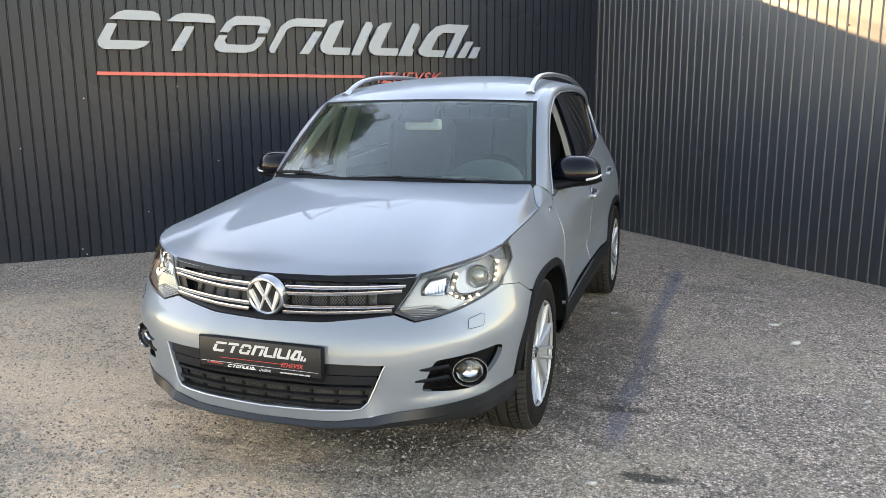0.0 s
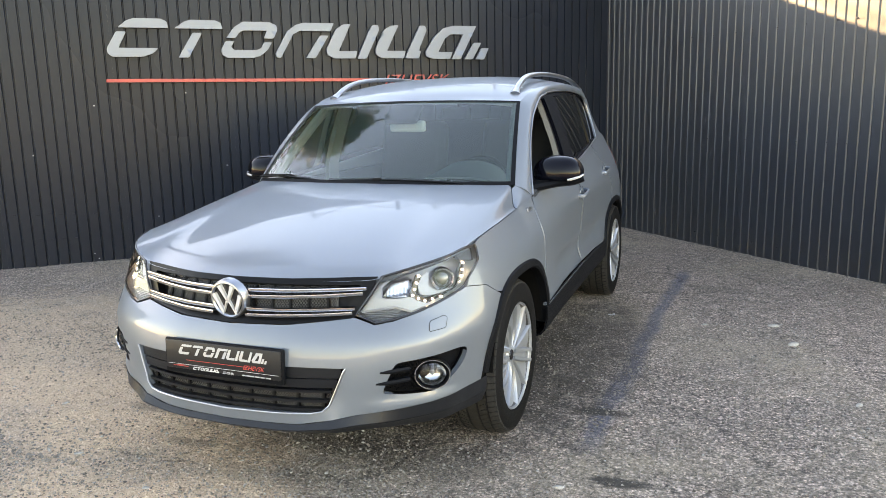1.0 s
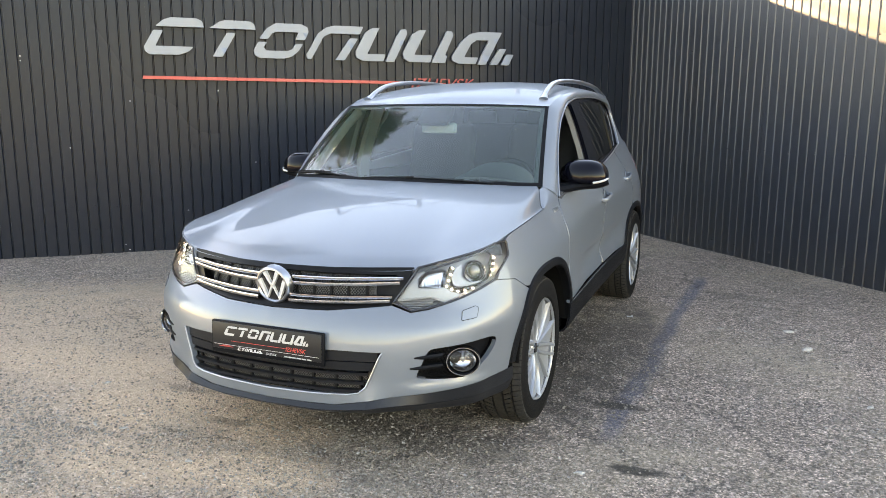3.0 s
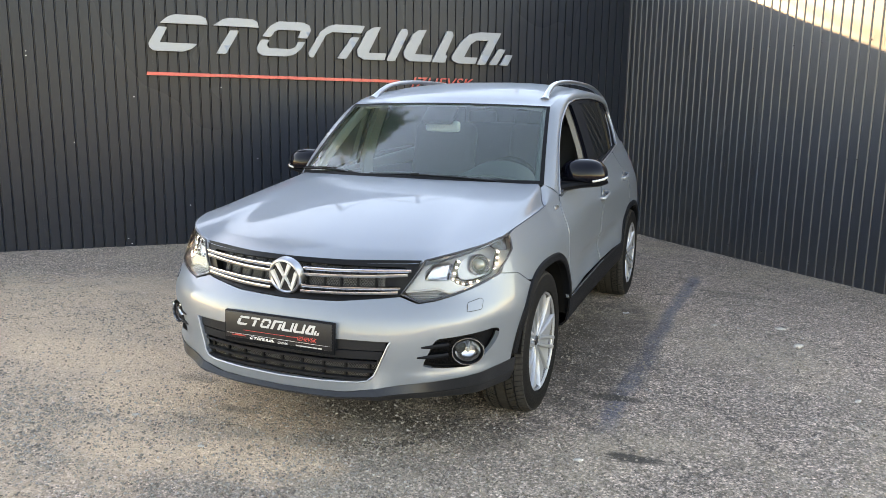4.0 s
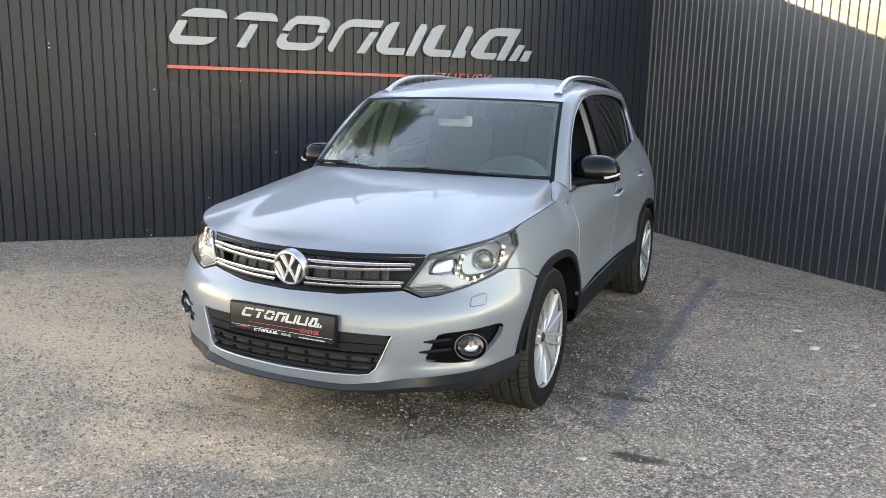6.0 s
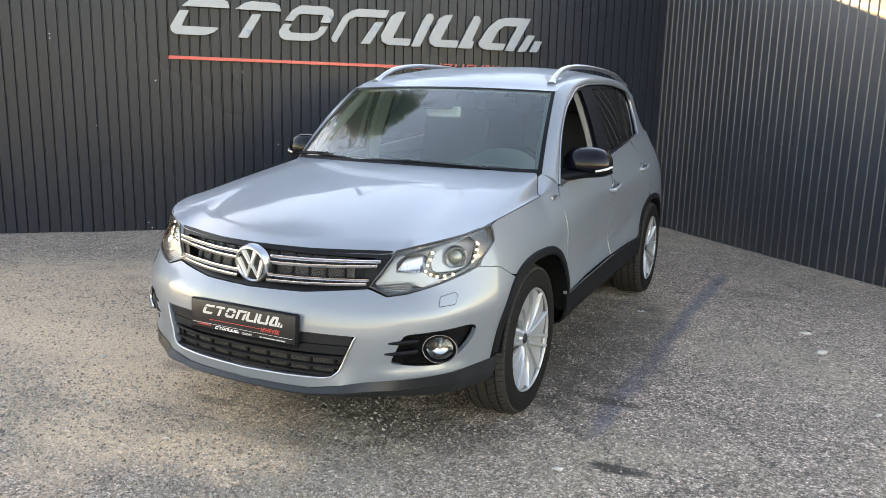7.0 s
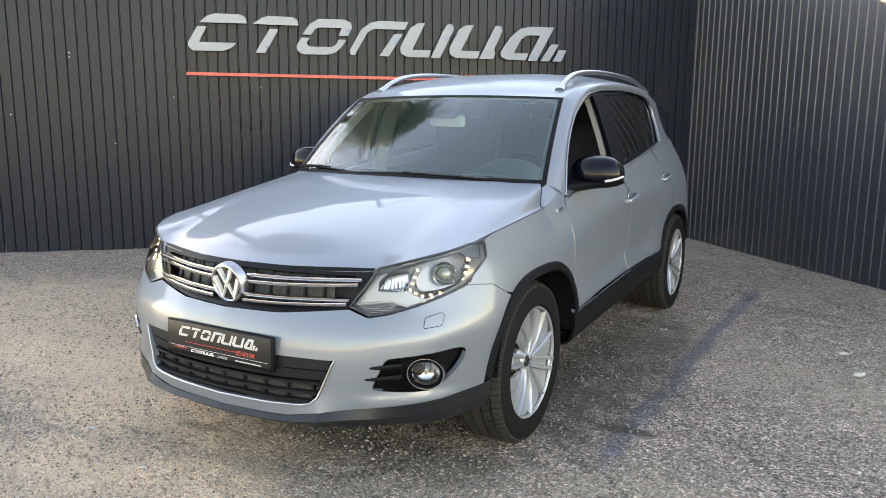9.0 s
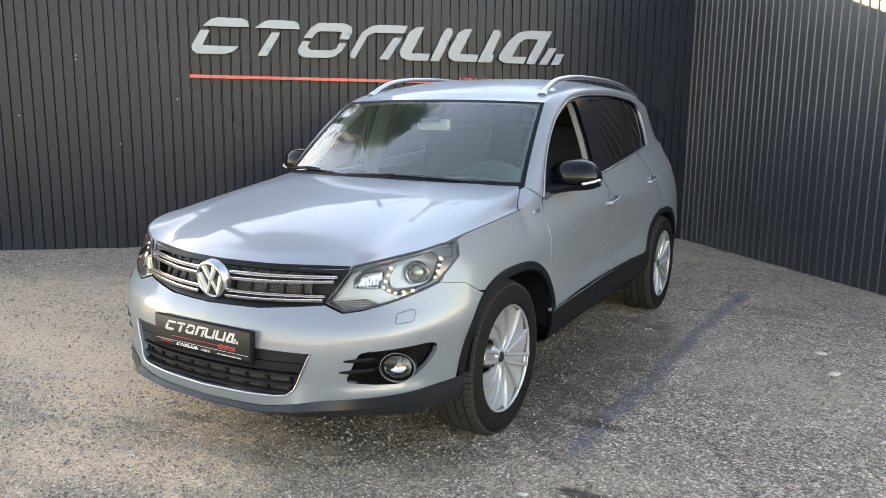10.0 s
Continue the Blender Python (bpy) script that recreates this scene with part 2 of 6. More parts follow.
def block(size, at=(0, 0, 0), bevel=0.01, seg=2, turn=(0, 0, 0)):
    bm = bmesh.new()
    bmesh.ops.create_cube(bm, size=1.0)
    bmesh.ops.scale(bm, vec=size, verts=bm.verts)
    if bevel:
        bmesh.ops.bevel(bm, geom=bm.edges[:], offset=bevel, segments=seg, affect="EDGES", profile=0.5)
    bm.transform(pose(*at, *turn))
    return bm


def slab(outline, depth, surf=None, gap=0.05):
    """A plate: a 2D outline x, z with a front at y = -depth and a back at y = 0."""
    vs, fs = fill(outline, gap)
    bm = to_bm([Vector((v[0], -depth, v[1])) for v in vs], fs)
    return thicken(bm, depth)


def joined(*bms):
    out = bmesh.new()
    for b in bms:
        me = bpy.data.meshes.new("tmp")
        b.to_mesh(me)
        out.from_mesh(me)
        bpy.data.meshes.remove(me)
        b.free()
    return out


def mirrored(bm):
    bm.transform(Matrix.Diagonal((-1, 1, 1, 1)))
    bmesh.ops.reverse_faces(bm, faces=bm.faces)
    return bm


def part(name, bm, mat, parent=None, label="", smooth=True, sharp=32.0):
    me = bpy.data.meshes.new(name)
    bm.normal_update()
    for f in bm.faces:
        f.smooth = smooth
    lim = radians(sharp)
    for e in bm.edges:
        e.smooth = not (len(e.link_faces) == 2 and e.calc_face_angle(0) > lim)
    bm.to_mesh(me)
    bm.free()
    for k in mat if isinstance(mat, (list, tuple)) else (mat,):
        me.materials.append(k)
    ob = new(name, me)
    if parent is not None:
        ob.parent = parent
    if label:
        ob["label"] = label
    return ob


def thing(name, at, label, category, group="", kind=""):
    ob = new(name)
    ob.matrix_basis = at if isinstance(at, Matrix) else Matrix.Translation(at)
    return tagged(ob, label, category, group, kind)

# ---- ground and walls ----
NORTH = pose(-0.075, 6.152, 0, 0, 0, 42.0)
CORNER = Vector((0.176, 6.378, 0))
WAY_NORTH = Vector((math.cos(radians(42)), math.sin(radians(42)), 0))
WAY_EAST = Vector((math.cos(radians(-44)), math.sin(radians(-44)), 0))
OUT_NORTH, OUT_EAST = Vector((-WAY_NORTH.y, WAY_NORTH.x, 0)), Vector((-WAY_EAST.y, WAY_EAST.x, 0))
WALL_H, PITCH = 3.28, 0.1002


# pale patches on the yard: middle, half sizes, cover; the broad first one pales the ground beside the car, the rest are
# sand
PALE_PATCHES = ((-2.4, -0.7, 2.7, 2.3, 0.60), (-0.98, -0.66, 0.46, 0.28, 0.66), (-0.62, -0.46, 0.42, 0.22, 0.70), (-0.24, -0.60, 0.36, 0.22, 0.78), (-0.04, -1.00, 0.38, 0.24, 0.80), (-0.55, -1.15, 0.45, 0.20, 0.5), (-1.7, -0.3, 0.8, 0.3, 0.5))


def asphalt():
    """Worn, dusty, dirty asphalt: pale stones in a dark binder, one long oily streak, and shade painted under the car.
    """
    m = bpy.data.materials.new("worn_asphalt")
    m.use_nodes = True
    n, l = m.node_tree.nodes, m.node_tree.links
    b = n["Principled BSDF"]
    b.inputs["Roughness"].default_value = 0.85
    b.inputs["Specular IOR Level"].default_value = 0.35
    co = n.new("ShaderNodeTexCoord").outputs["Object"]

    def tex(kind, scale, detail=4.0, rough=0.6):
        t = n.new(kind)
        t.inputs["Scale"].default_value = scale
        if kind == "ShaderNodeTexNoise":
            t.inputs["Detail"].default_value, t.inputs["Roughness"].default_value = detail, rough
        l.new(co, t.inputs["Vector"])
        return t

    def ramp(x, *stops):
        r = n.new("ShaderNodeValToRGB")
        while len(r.color_ramp.elements) < len(stops):
            r.color_ramp.elements.new(0.5)
        for e, (p, c) in zip(r.color_ramp.elements, stops):
            e.position, e.color = p, (*c, 1) if isinstance(c, tuple) else (c, c, c, 1)
        l.new(x, r.inputs[0])
        return r.outputs[0]

    def mixed(f, a, c, mode="MIX"):
        k = n.new("ShaderNodeMix")
        k.data_type, k.blend_type = "RGBA", mode
        for sock, v in ((k.inputs[0], f), (k.inputs[6], a), (k.inputs[7], c)):
            if isinstance(v, (int, float)):
                sock.default_value = v
            elif isinstance(v, tuple):
                sock.default_value = (*v, 1)
            else:
                l.new(v, sock)
        return k.outputs[2]

    def maths(op, a, c=0.0):
        k = n.new("ShaderNodeMath")
        k.operation = op
        for sock, v in zip(k.inputs, (a, c)):
            if isinstance(v, (int, float)):
                sock.default_value = v
            else:
                l.new(v, sock)
        return k.outputs[0]

    stones = tex("ShaderNodeTexVoronoi", 78.0)
    small = tex("ShaderNodeTexVoronoi", 190.0)
    broad, mid, fine = tex("ShaderNodeTexNoise", 0.55, 4), tex("ShaderNodeTexNoise", 4.0, 7, 0.75), tex("ShaderNodeTexNoise", 38.0, 7, 0.8)
    tone, tone2 = n.new("ShaderNodeSeparateColor"), n.new("ShaderNodeSeparateColor")
    l.new(stones.outputs["Color"], tone.inputs[0])
    l.new(small.outputs["Color"], tone2.inputs[0])
    body = mixed(ramp(mid.outputs[0], (0.32, 0.0), (0.68, 1.0)), (0.400, 0.304, 0.252), (0.612, 0.470, 0.396))
    body = mixed(1.0, body, ramp(tone.outputs[0], (0.0, 0.42), (0.35, 0.82), (0.7, 1.05), (1.0, 1.40)), "MULTIPLY")
    body = mixed(0.8, body, ramp(tone2.outputs[0], (0.0, 0.50), (0.5, 1.0), (1.0, 1.3)), "MULTIPLY")
    body = mixed(ramp(stones.outputs[0], (0.40, 0.0), (0.62, 0.62)), body, (0.068, 0.062, 0.056))
    body = mixed(1.0, body, ramp(tex("ShaderNodeTexNoise", 13.0, 8, 0.8).outputs[0], (0.34, 0.68), (0.52, 1.0), (0.66, 1.2)), "MULTIPLY")
    crev = ramp(tex("ShaderNodeTexNoise", 52.0, 8, 0.85).outputs[0], (0.435, 0.97), (0.478, 0.0))
    pits = ramp(tex("ShaderNodeTexNoise", 20.0, 6, 0.78).outputs[0], (0.375, 0.9), (0.425, 0.0))
    body = mixed(crev, body, (0.053, 0.048, 0.042))
    pits = maths("MULTIPLY", pits, ramp(tex("ShaderNodeTexNoise", 1.7, 4, 0.65).outputs[0], (0.40, 0.25), (0.60, 1.0)))
    gouge = ramp(tex("ShaderNodeTexNoise", 7.0, 8, 0.72).outputs[0], (0.315, 0.9), (0.345, 0.0))
    body = mixed(pits, body, (0.046, 0.042, 0.037))
    body = mixed(gouge, body, (0.062, 0.053, 0.042))
    clumps = ramp(tex("ShaderNodeTexNoise", 27.0, 9, 0.82).outputs[0], (0.36, 0.50), (0.47, 0.94), (0.55, 1.08), (0.66, 1.38))
    body = mixed(1.0, body, clumps, "MULTIPLY")
    pale = body
    dust_veil = mixed(maths("MULTIPLY", ramp(broad.outputs[0], (0.46, 0.0), (0.66, 0.75)), ramp(mid.outputs[0], (0.3, 0.2), (0.6, 1.0))), pale, (0.360, 0.291, 0.211))
    sep = n.new("ShaderNodeSeparateXYZ")
    l.new(co, sep.inputs[0])

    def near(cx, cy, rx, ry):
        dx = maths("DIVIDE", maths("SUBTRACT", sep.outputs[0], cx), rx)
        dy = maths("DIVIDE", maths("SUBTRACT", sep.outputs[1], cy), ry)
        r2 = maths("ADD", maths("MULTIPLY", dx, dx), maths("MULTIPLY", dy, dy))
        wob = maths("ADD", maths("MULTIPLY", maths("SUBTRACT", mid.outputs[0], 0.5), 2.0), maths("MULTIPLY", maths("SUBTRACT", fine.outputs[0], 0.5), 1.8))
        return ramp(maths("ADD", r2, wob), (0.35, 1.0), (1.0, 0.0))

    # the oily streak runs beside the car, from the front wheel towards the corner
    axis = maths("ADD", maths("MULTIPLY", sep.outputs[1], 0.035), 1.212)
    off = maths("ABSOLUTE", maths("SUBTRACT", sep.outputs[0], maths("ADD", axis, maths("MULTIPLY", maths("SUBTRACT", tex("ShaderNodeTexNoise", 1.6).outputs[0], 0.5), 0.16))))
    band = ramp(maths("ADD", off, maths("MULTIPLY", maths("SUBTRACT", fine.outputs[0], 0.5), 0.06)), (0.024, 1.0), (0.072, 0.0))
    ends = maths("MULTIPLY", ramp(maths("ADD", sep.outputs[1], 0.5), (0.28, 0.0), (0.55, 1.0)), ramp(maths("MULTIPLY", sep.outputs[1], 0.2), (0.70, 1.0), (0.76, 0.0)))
    col = mixed(maths("MULTIPLY", maths("MULTIPLY", band, ends), 0.66), dust_veil, (0.066, 0.080, 0.122))
    # smooth patches of trodden sand before the car, and the broad pale one to its right
    sand = mixed(ramp(fine.outputs[0], (0.34, 0.0), (0.60, 1.0)), (0.44, 0.298, 0.196), (0.80, 0.565, 0.392))
    for cx, cy, rx, ry, k in PALE_PATCHES:
        col = mixed(maths("MULTIPLY", near(cx, cy, rx, ry), k), col, sand)
    # oil stains and clods; the big ones paint shade under and beside the car
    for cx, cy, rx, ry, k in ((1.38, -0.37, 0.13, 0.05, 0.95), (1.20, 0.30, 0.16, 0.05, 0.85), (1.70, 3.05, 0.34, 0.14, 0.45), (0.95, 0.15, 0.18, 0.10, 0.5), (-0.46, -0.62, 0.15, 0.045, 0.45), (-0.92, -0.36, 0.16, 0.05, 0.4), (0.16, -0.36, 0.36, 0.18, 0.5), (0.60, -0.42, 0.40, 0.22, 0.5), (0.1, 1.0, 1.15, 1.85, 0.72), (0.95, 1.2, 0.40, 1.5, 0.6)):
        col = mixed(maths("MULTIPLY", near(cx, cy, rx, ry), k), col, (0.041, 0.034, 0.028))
    # pale chips and dark pits
    speck = maths("MULTIPLY", ramp(tone2.outputs[1], (0.93, 0.0), (0.94, 1.0)), ramp(small.outputs[0], (0.26, 0.9), (0.38, 0.0)))
    chips = tex("ShaderNodeTexVoronoi", 105.0)
    tone3 = n.new("ShaderNodeSeparateColor")
    l.new(chips.outputs["Color"], tone3.inputs[0])
    chip = maths("MULTIPLY", ramp(tone3.outputs[0], (0.965, 0.0), (0.972, 1.0)), ramp(chips.outputs[0], (0.14, 0.9), (0.24, 0.0)))
    hole = maths("MULTIPLY", ramp(tone3.outputs[1], (0.88, 0.0), (0.89, 1.0)), ramp(chips.outputs[0], (0.34, 0.85), (0.46, 0.0)))
    col = mixed(hole, col, (0.037, 0.033, 0.029))
    col = mixed(maths("MAXIMUM", speck, chip), col, (0.42, 0.40, 0.375))
    # thin wandering cracks
    warp = n.new("ShaderNodeVectorMath")
    warp.operation = "MULTIPLY_ADD"
    wob_tex = tex("ShaderNodeTexNoise", 3.0, 6, 0.7)
    l.new(wob_tex.outputs["Color"], warp.inputs[0])
    warp.inputs[1].default_value = (0.5, 0.5, 0.0)
    l.new(co, warp.inputs[2])
    cells = n.new("ShaderNodeTexVoronoi")
    cells.feature = "DISTANCE_TO_EDGE"
    cells.inputs["Scale"].default_value = 0.85
    l.new(warp.outputs[0], cells.inputs["Vector"])
    crack = maths("MULTIPLY", ramp(cells.outputs[0], (0.0020, 1.0), (0.0065, 0.0)), ramp(tex("ShaderNodeTexNoise", 0.9, 3).outputs[0], (0.46, 0.0), (0.54, 0.8)))
    col = mixed(crack, col, (0.031, 0.029, 0.026))
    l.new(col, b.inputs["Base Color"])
    h = maths("ADD", maths("MULTIPLY", ramp(stones.outputs[0], (0.0, 1.0), (0.6, 0.0)), 0.6), maths("ADD", maths("MULTIPLY", small.outputs[0], -0.25), maths("SUBTRACT", maths("MULTIPLY", fine.outputs[0], 0.7), maths("MULTIPLY", crev, 0.35))))
    k = n.new("ShaderNodeBump")
    k.inputs["Strength"].default_value, k.inputs["Distance"].default_value = 1.0, 0.016
    l.new(h, k.inputs["Height"])
    l.new(k.outputs[0], b.inputs["Normal"])
    return m


def sheet_paint(name, color, spec, smooth=(0.24, 0.32)):
    """Dark painted sheet steel, dusty, with runs and scuffs along its ribs."""
    m = bpy.data.materials.new(name)
    m.use_nodes = True
    n, l = m.node_tree.nodes, m.node_tree.links
    b = n["Principled BSDF"]
    b.inputs["Specular IOR Level"].default_value = spec
    co = n.new("ShaderNodeTexCoord").outputs["Object"]
    mp = n.new("ShaderNodeMapping")
    mp.inputs["Scale"].default_value = (9.0, 9.0, 0.25)
    l.new(co, mp.inputs[0])
    runs, dirt = n.new("ShaderNodeTexNoise"), n.new("ShaderNodeTexNoise")
    runs.inputs["Scale"].default_value, runs.inputs["Detail"].default_value = 1.0, 6
    dirt.inputs["Scale"].default_value, dirt.inputs["Detail"].default_value = 0.7, 2
    l.new(mp.outputs[0], runs.inputs["Vector"]), l.new(co, dirt.inputs["Vector"])
    add = n.new("ShaderNodeMath")
    add.operation = "ADD"
    l.new(runs.outputs[0], add.inputs[0]), l.new(dirt.outputs[0], add.inputs[1])
    r = n.new("ShaderNodeMapRange")
    r.inputs[1].default_value, r.inputs[2].default_value, r.inputs[3].default_value, r.inputs[4].default_value = 0.7, 1.3, 0.88, 1.14
    l.new(add.outputs[0], r.inputs[0])
    info = n.new("ShaderNodeObjectInfo")
    tone = n.new("ShaderNodeMapRange")
    tone.inputs[3].default_value, tone.inputs[4].default_value = 0.94, 1.06
    l.new(info.outputs["Random"], tone.inputs[0])
    k = n.new("ShaderNodeMath")
    k.operation = "MULTIPLY"
    l.new(r.outputs[0], k.inputs[0]), l.new(tone.outputs[0], k.inputs[1])
    v = n.new("ShaderNodeVectorMath")
    v.operation = "SCALE"
    v.inputs[0].default_value = color
    l.new(k.outputs[0], v.inputs["Scale"])
    l.new(v.outputs[0], b.inputs["Base Color"])
    rr = n.new("ShaderNodeMapRange")
    rr.inputs[3].default_value, rr.inputs[4].default_value = smooth
    l.new(dirt.outputs[0], rr.inputs[0]), l.new(rr.outputs[0], b.inputs["Roughness"])
    return m


ASPHALT = asphalt()
SHEET = sheet_paint("graphite_sheet_paint", (0.0088, 0.0120, 0.0182), 0.12)
# Lit copy of the sheet paint: its gloss stands in for glare.
SHEET_LIT = sheet_paint("lit_graphite_sheet_paint", (0.0072, 0.0118, 0.0190), 0.74, (0.38, 0.48))
STEEL_DARK = material("dark_steel", (0.03, 0.032, 0.036), 0.6, grain=0.2, grain_size=20.0)


def ground_height(x, y):
    k = 1 - step(9, 14, math.hypot(x, y))
    # the ground is bent down at the east wall so its foot fits the camera's view
    fall = -0.055 * (1 - step(0.2, 2.2, -(Vector((x, y, 0)) - CORNER).dot(OUT_EAST))) * k
    return fall + k * (0.006 * noise.noise((x * 0.9, y * 0.9, 0.3)) + 0.0035 * noise.noise((x * 5, y * 5, 2.0)))


def build_ground():
    near = [i * 0.06 for i in range(-75, 112)]
    lines_x = [-900, -300, -100, -40, -20, -12, -8, -6] + [v - 0.4 for v in near] + [7, 9, 12, 20, 40, 100, 300, 900]
    lines_y = [-900, -300, -100, -40, -20, -12, -8, -6] + [v for v in near] + [7, 9, 12, 20, 40, 100, 300, 900]
    rows = [[Vector((x, y, ground_height(x, y))) for x in lines_x] for y in lines_y]
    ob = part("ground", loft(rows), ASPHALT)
    tagged(ob, "worn grey asphalt yard with pale stones and an oily streak", "ground", kind="structure")


def wall_line(u):
    """The yard's wall as one line: place, and the way out of the yard. u runs up to 0 along the north wall, then on along the east wall."""
    if u <= 0:
        return CORNER + WAY_NORTH * u, OUT_NORTH
    return CORNER + WAY_EAST * u, OUT_EAST


def rib_sheet(u0, u1, first, height, wave):
    """One profiled sheet from u0 to u1: broad flats parted by narrow grooves, the first of them at first."""
    xs = [(u0, 0.0)]
    g = first
    while g + 0.026 < u1:
        if g > u0 + 0.004 and u0 > 0:
            xs += [(g - 0.002, 0.0), (g + 0.0015, 0.0006), (g + 0.0100, 0.0062), (g + 0.0130, 0.0066), (g + 0.0205, 0.0008), (g + 0.0220, 0.0)]
        elif g > u0 + 0.004:
            xs += [(g, 0.0), (g + 0.0012, 0.0006), (g + 0.0075, 0.0165), (g + 0.0135, 0.0165), (g + 0.0198, 0.0006), (g + 0.0210, 0.0)]
        g += PITCH
    xs.append((u1, 0.0))
    way, out = (WAY_NORTH, OUT_NORTH) if u1 <= 0.001 else (WAY_EAST, OUT_EAST)
    rows = []
    for j in range(9):
        z = 0.012 + height * j / 8 - (0.08 if j == 0 else 0.0)
        rows.append([CORNER + way * x + out * (y + 0.0035 * noise.noise((x * 1.6 + wave, z * 0.9, wave)) * min(1, abs(x) / 0.3)) + Vector((0, 0, z)) for x, y in xs])
    return thicken(loft(rows), 0.0012)


def band(u0, u1, y0, y1, z0, z1):
    """A bar that follows one wall's line, from y0 to y1 behind its face."""
    way, out = (WAY_NORTH, OUT_NORTH) if u1 <= 0.001 else (WAY_EAST, OUT_EAST)
    rows = [[CORNER + way * u + out * y + Vector((0, 0, z)) for y, z in ((y0, z0), (y1, z0), (y1, z1), (y0, z1))] for u in (u0, u1)]
    b = loft(rows, closed=True, caps=True)
    bmesh.ops.recalc_face_normals(b, faces=b.faces)
    return b


def build_wall(name, edges, first, label, mat):
    """A wall of profiled sheets that meet at the given edges, with a cap along its top."""
    u0, u1 = edges[0], edges[-1]
    body = part(name, band(u0, u1 + (0.0 if u1 > 0.001 else 0.0005), 0.018, 0.085, -0.10, WALL_H - 0.02), STEEL_DARK, smooth=False)
    tagged(body, label, "wall", kind="structure")
    for i, (a, b) in enumerate(zip(edges, edges[1:])):
        k = first + PITCH * math.ceil((a - first) / PITCH)
        part("sheet", rib_sheet(a, b - 0.0006, k, WALL_H - 0.03, i * 3.7 + u0), mat, body, smooth=False)
    if u1 <= 0.001:
        # unseen post, added behind the corner to stop sun leaking through the gap
        part("corner_light_stop", block((0.10, 0.10, WALL_H + 0.05), (CORNER.x + 0.002, CORNER.y + 0.078, WALL_H / 2 - 0.05), 0, 1, (0, 0, -1)), STEEL_DARK, body, smooth=False)
    part("cap", band(u0, u1, -0.03 if u1 > 0.001 else -0.028, 0.10, WALL_H - 0.018, WALL_H + 0.03), SHEET, body, smooth=False)
    return body


build_ground()
wall_north = build_wall("wall_north", [-11 * PITCH * i - 0.03 for i in range(11, 0, -1)] + [0.0], 0.003 - PITCH, "graphite ribbed sheet-steel wall carrying a sign", SHEET)
wall_east = build_wall("wall_east", [0.001] + [11 * PITCH * i - 0.02 for i in range(1, 6)], 0.025, "graphite ribbed sheet-steel wall, its top in low sun", SHEET_LIT)

# ---- wall sign ----
def plate_shape(outline, r=0.012):
    return slab(rounded(outline, r, 3), 0.03, gap=0.06)


def build_sign():
    sign = thing("wall_sign", NORTH @ pose(0, -0.022, 0), "slanted pale grey plates standing off a ribbed wall", "sign")
    shapes = (
        [(-5.12, 2.26), (-5.04, 2.325), (-4.97, 2.348), (-4.73, 2.346), (-4.675, 2.322), (-4.66, 2.26)],
        [(-5.14, 2.222), (-5.05, 2.222), (-5.13, 2.07), (-4.77, 2.068), (-4.82, 2.02), (-4.91, 1.987), (-5.19, 1.987), (-5.23, 2.02), (-5.235, 2.062)],
        [(-4.61, 2.257), (-4.51, 2.323), (-4.45, 2.341), (-4.21, 2.337), (-4.165, 2.312), (-4.15, 2.255)],
        [(-4.44, 2.217), (-4.35, 2.217), (-4.49, 1.979), (-4.59, 1.979)],
        [(-4.12, 2.170), (-4.04, 2.276), (-3.95, 2.330), (-3.69, 2.330), (-3.62, 2.301), (-3.61, 2.251), (-3.65, 2.168), (-3.75, 2.168), (-3.715, 2.245), (-3.94, 2.245), (-3.985, 2.229), (-4.03, 2.170)],
        [(-4.13, 2.139), (-4.04, 2.139), (-4.08, 2.085), (-4.05, 2.053), (-3.83, 2.053), (-3.78, 2.075), (-3.75, 2.130), (-3.67, 2.130), (-3.72, 2.054), (-3.79, 1.997), (-3.87, 1.975), (-4.12, 1.975), (-4.17, 2.006), (-4.18, 2.055)],
        [(-3.64, 2.020), (-3.51, 2.243), (-3.42, 2.307), (-3.34, 2.328), (-3.02, 2.328), (-3.06, 2.247), (-3.38, 2.247), (-3.45, 2.212), (-3.59, 1.973), (-3.63, 1.980)],
        [(-3.17, 2.203), (-3.08, 2.203), (-3.23, 1.973), (-3.33, 1.973)],
        [(-2.84, 2.324), (-2.92, 2.318), (-3.00, 2.270), (-3.11, 2.068), (-3.10, 2.005), (-3.03, 1.971), (-2.80, 1.971), (-2.78, 2.046), (-2.98, 2.046)],
        [(-2.60, 2.318), (-2.54, 2.318), (-2.53, 2.268), (-2.68, 1.968), (-2.78, 1.968), (-2.65, 2.241)],
        [(-2.31, 2.321), (-2.40, 2.312), (-2.48, 2.263), (-2.58, 2.067), (-2.57, 2.009), (-2.51, 1.972), (-2.26, 1.972), (-2.24, 2.050), (-2.45, 2.050)],
        [(-2.07, 2.318), (-2.01, 2.318), (-1.99, 2.272), (-2.09, 2.052), (-2.06, 2.050), (-2.09, 1.970), (-2.25, 1.970), (-2.13, 2.20)],
        [(-1.40, 2.322), (-1.67, 2.322), (-1.79, 2.296), (-1.90, 2.203), (-2.01, 2.043), (-2.00, 1.995), (-1.93, 1.966), (-1.72, 1.966), (-1.69, 2.039), (-1.86, 2.039), (-1.78, 2.182), (-1.71, 2.231), (-1.56, 2.231), (-1.70, 1.962), (-1.595, 1.962)],
        [(-1.43, 2.142), (-1.34, 2.142), (-1.45, 1.961), (-1.55, 1.961)],
        [(-1.34, 2.082), (-1.25, 2.082), (-1.31, 1.960), (-1.41, 1.960)],
    )
    for s in shapes:
        part("plate", plate_shape(s), SIGN_WHITE, sign)
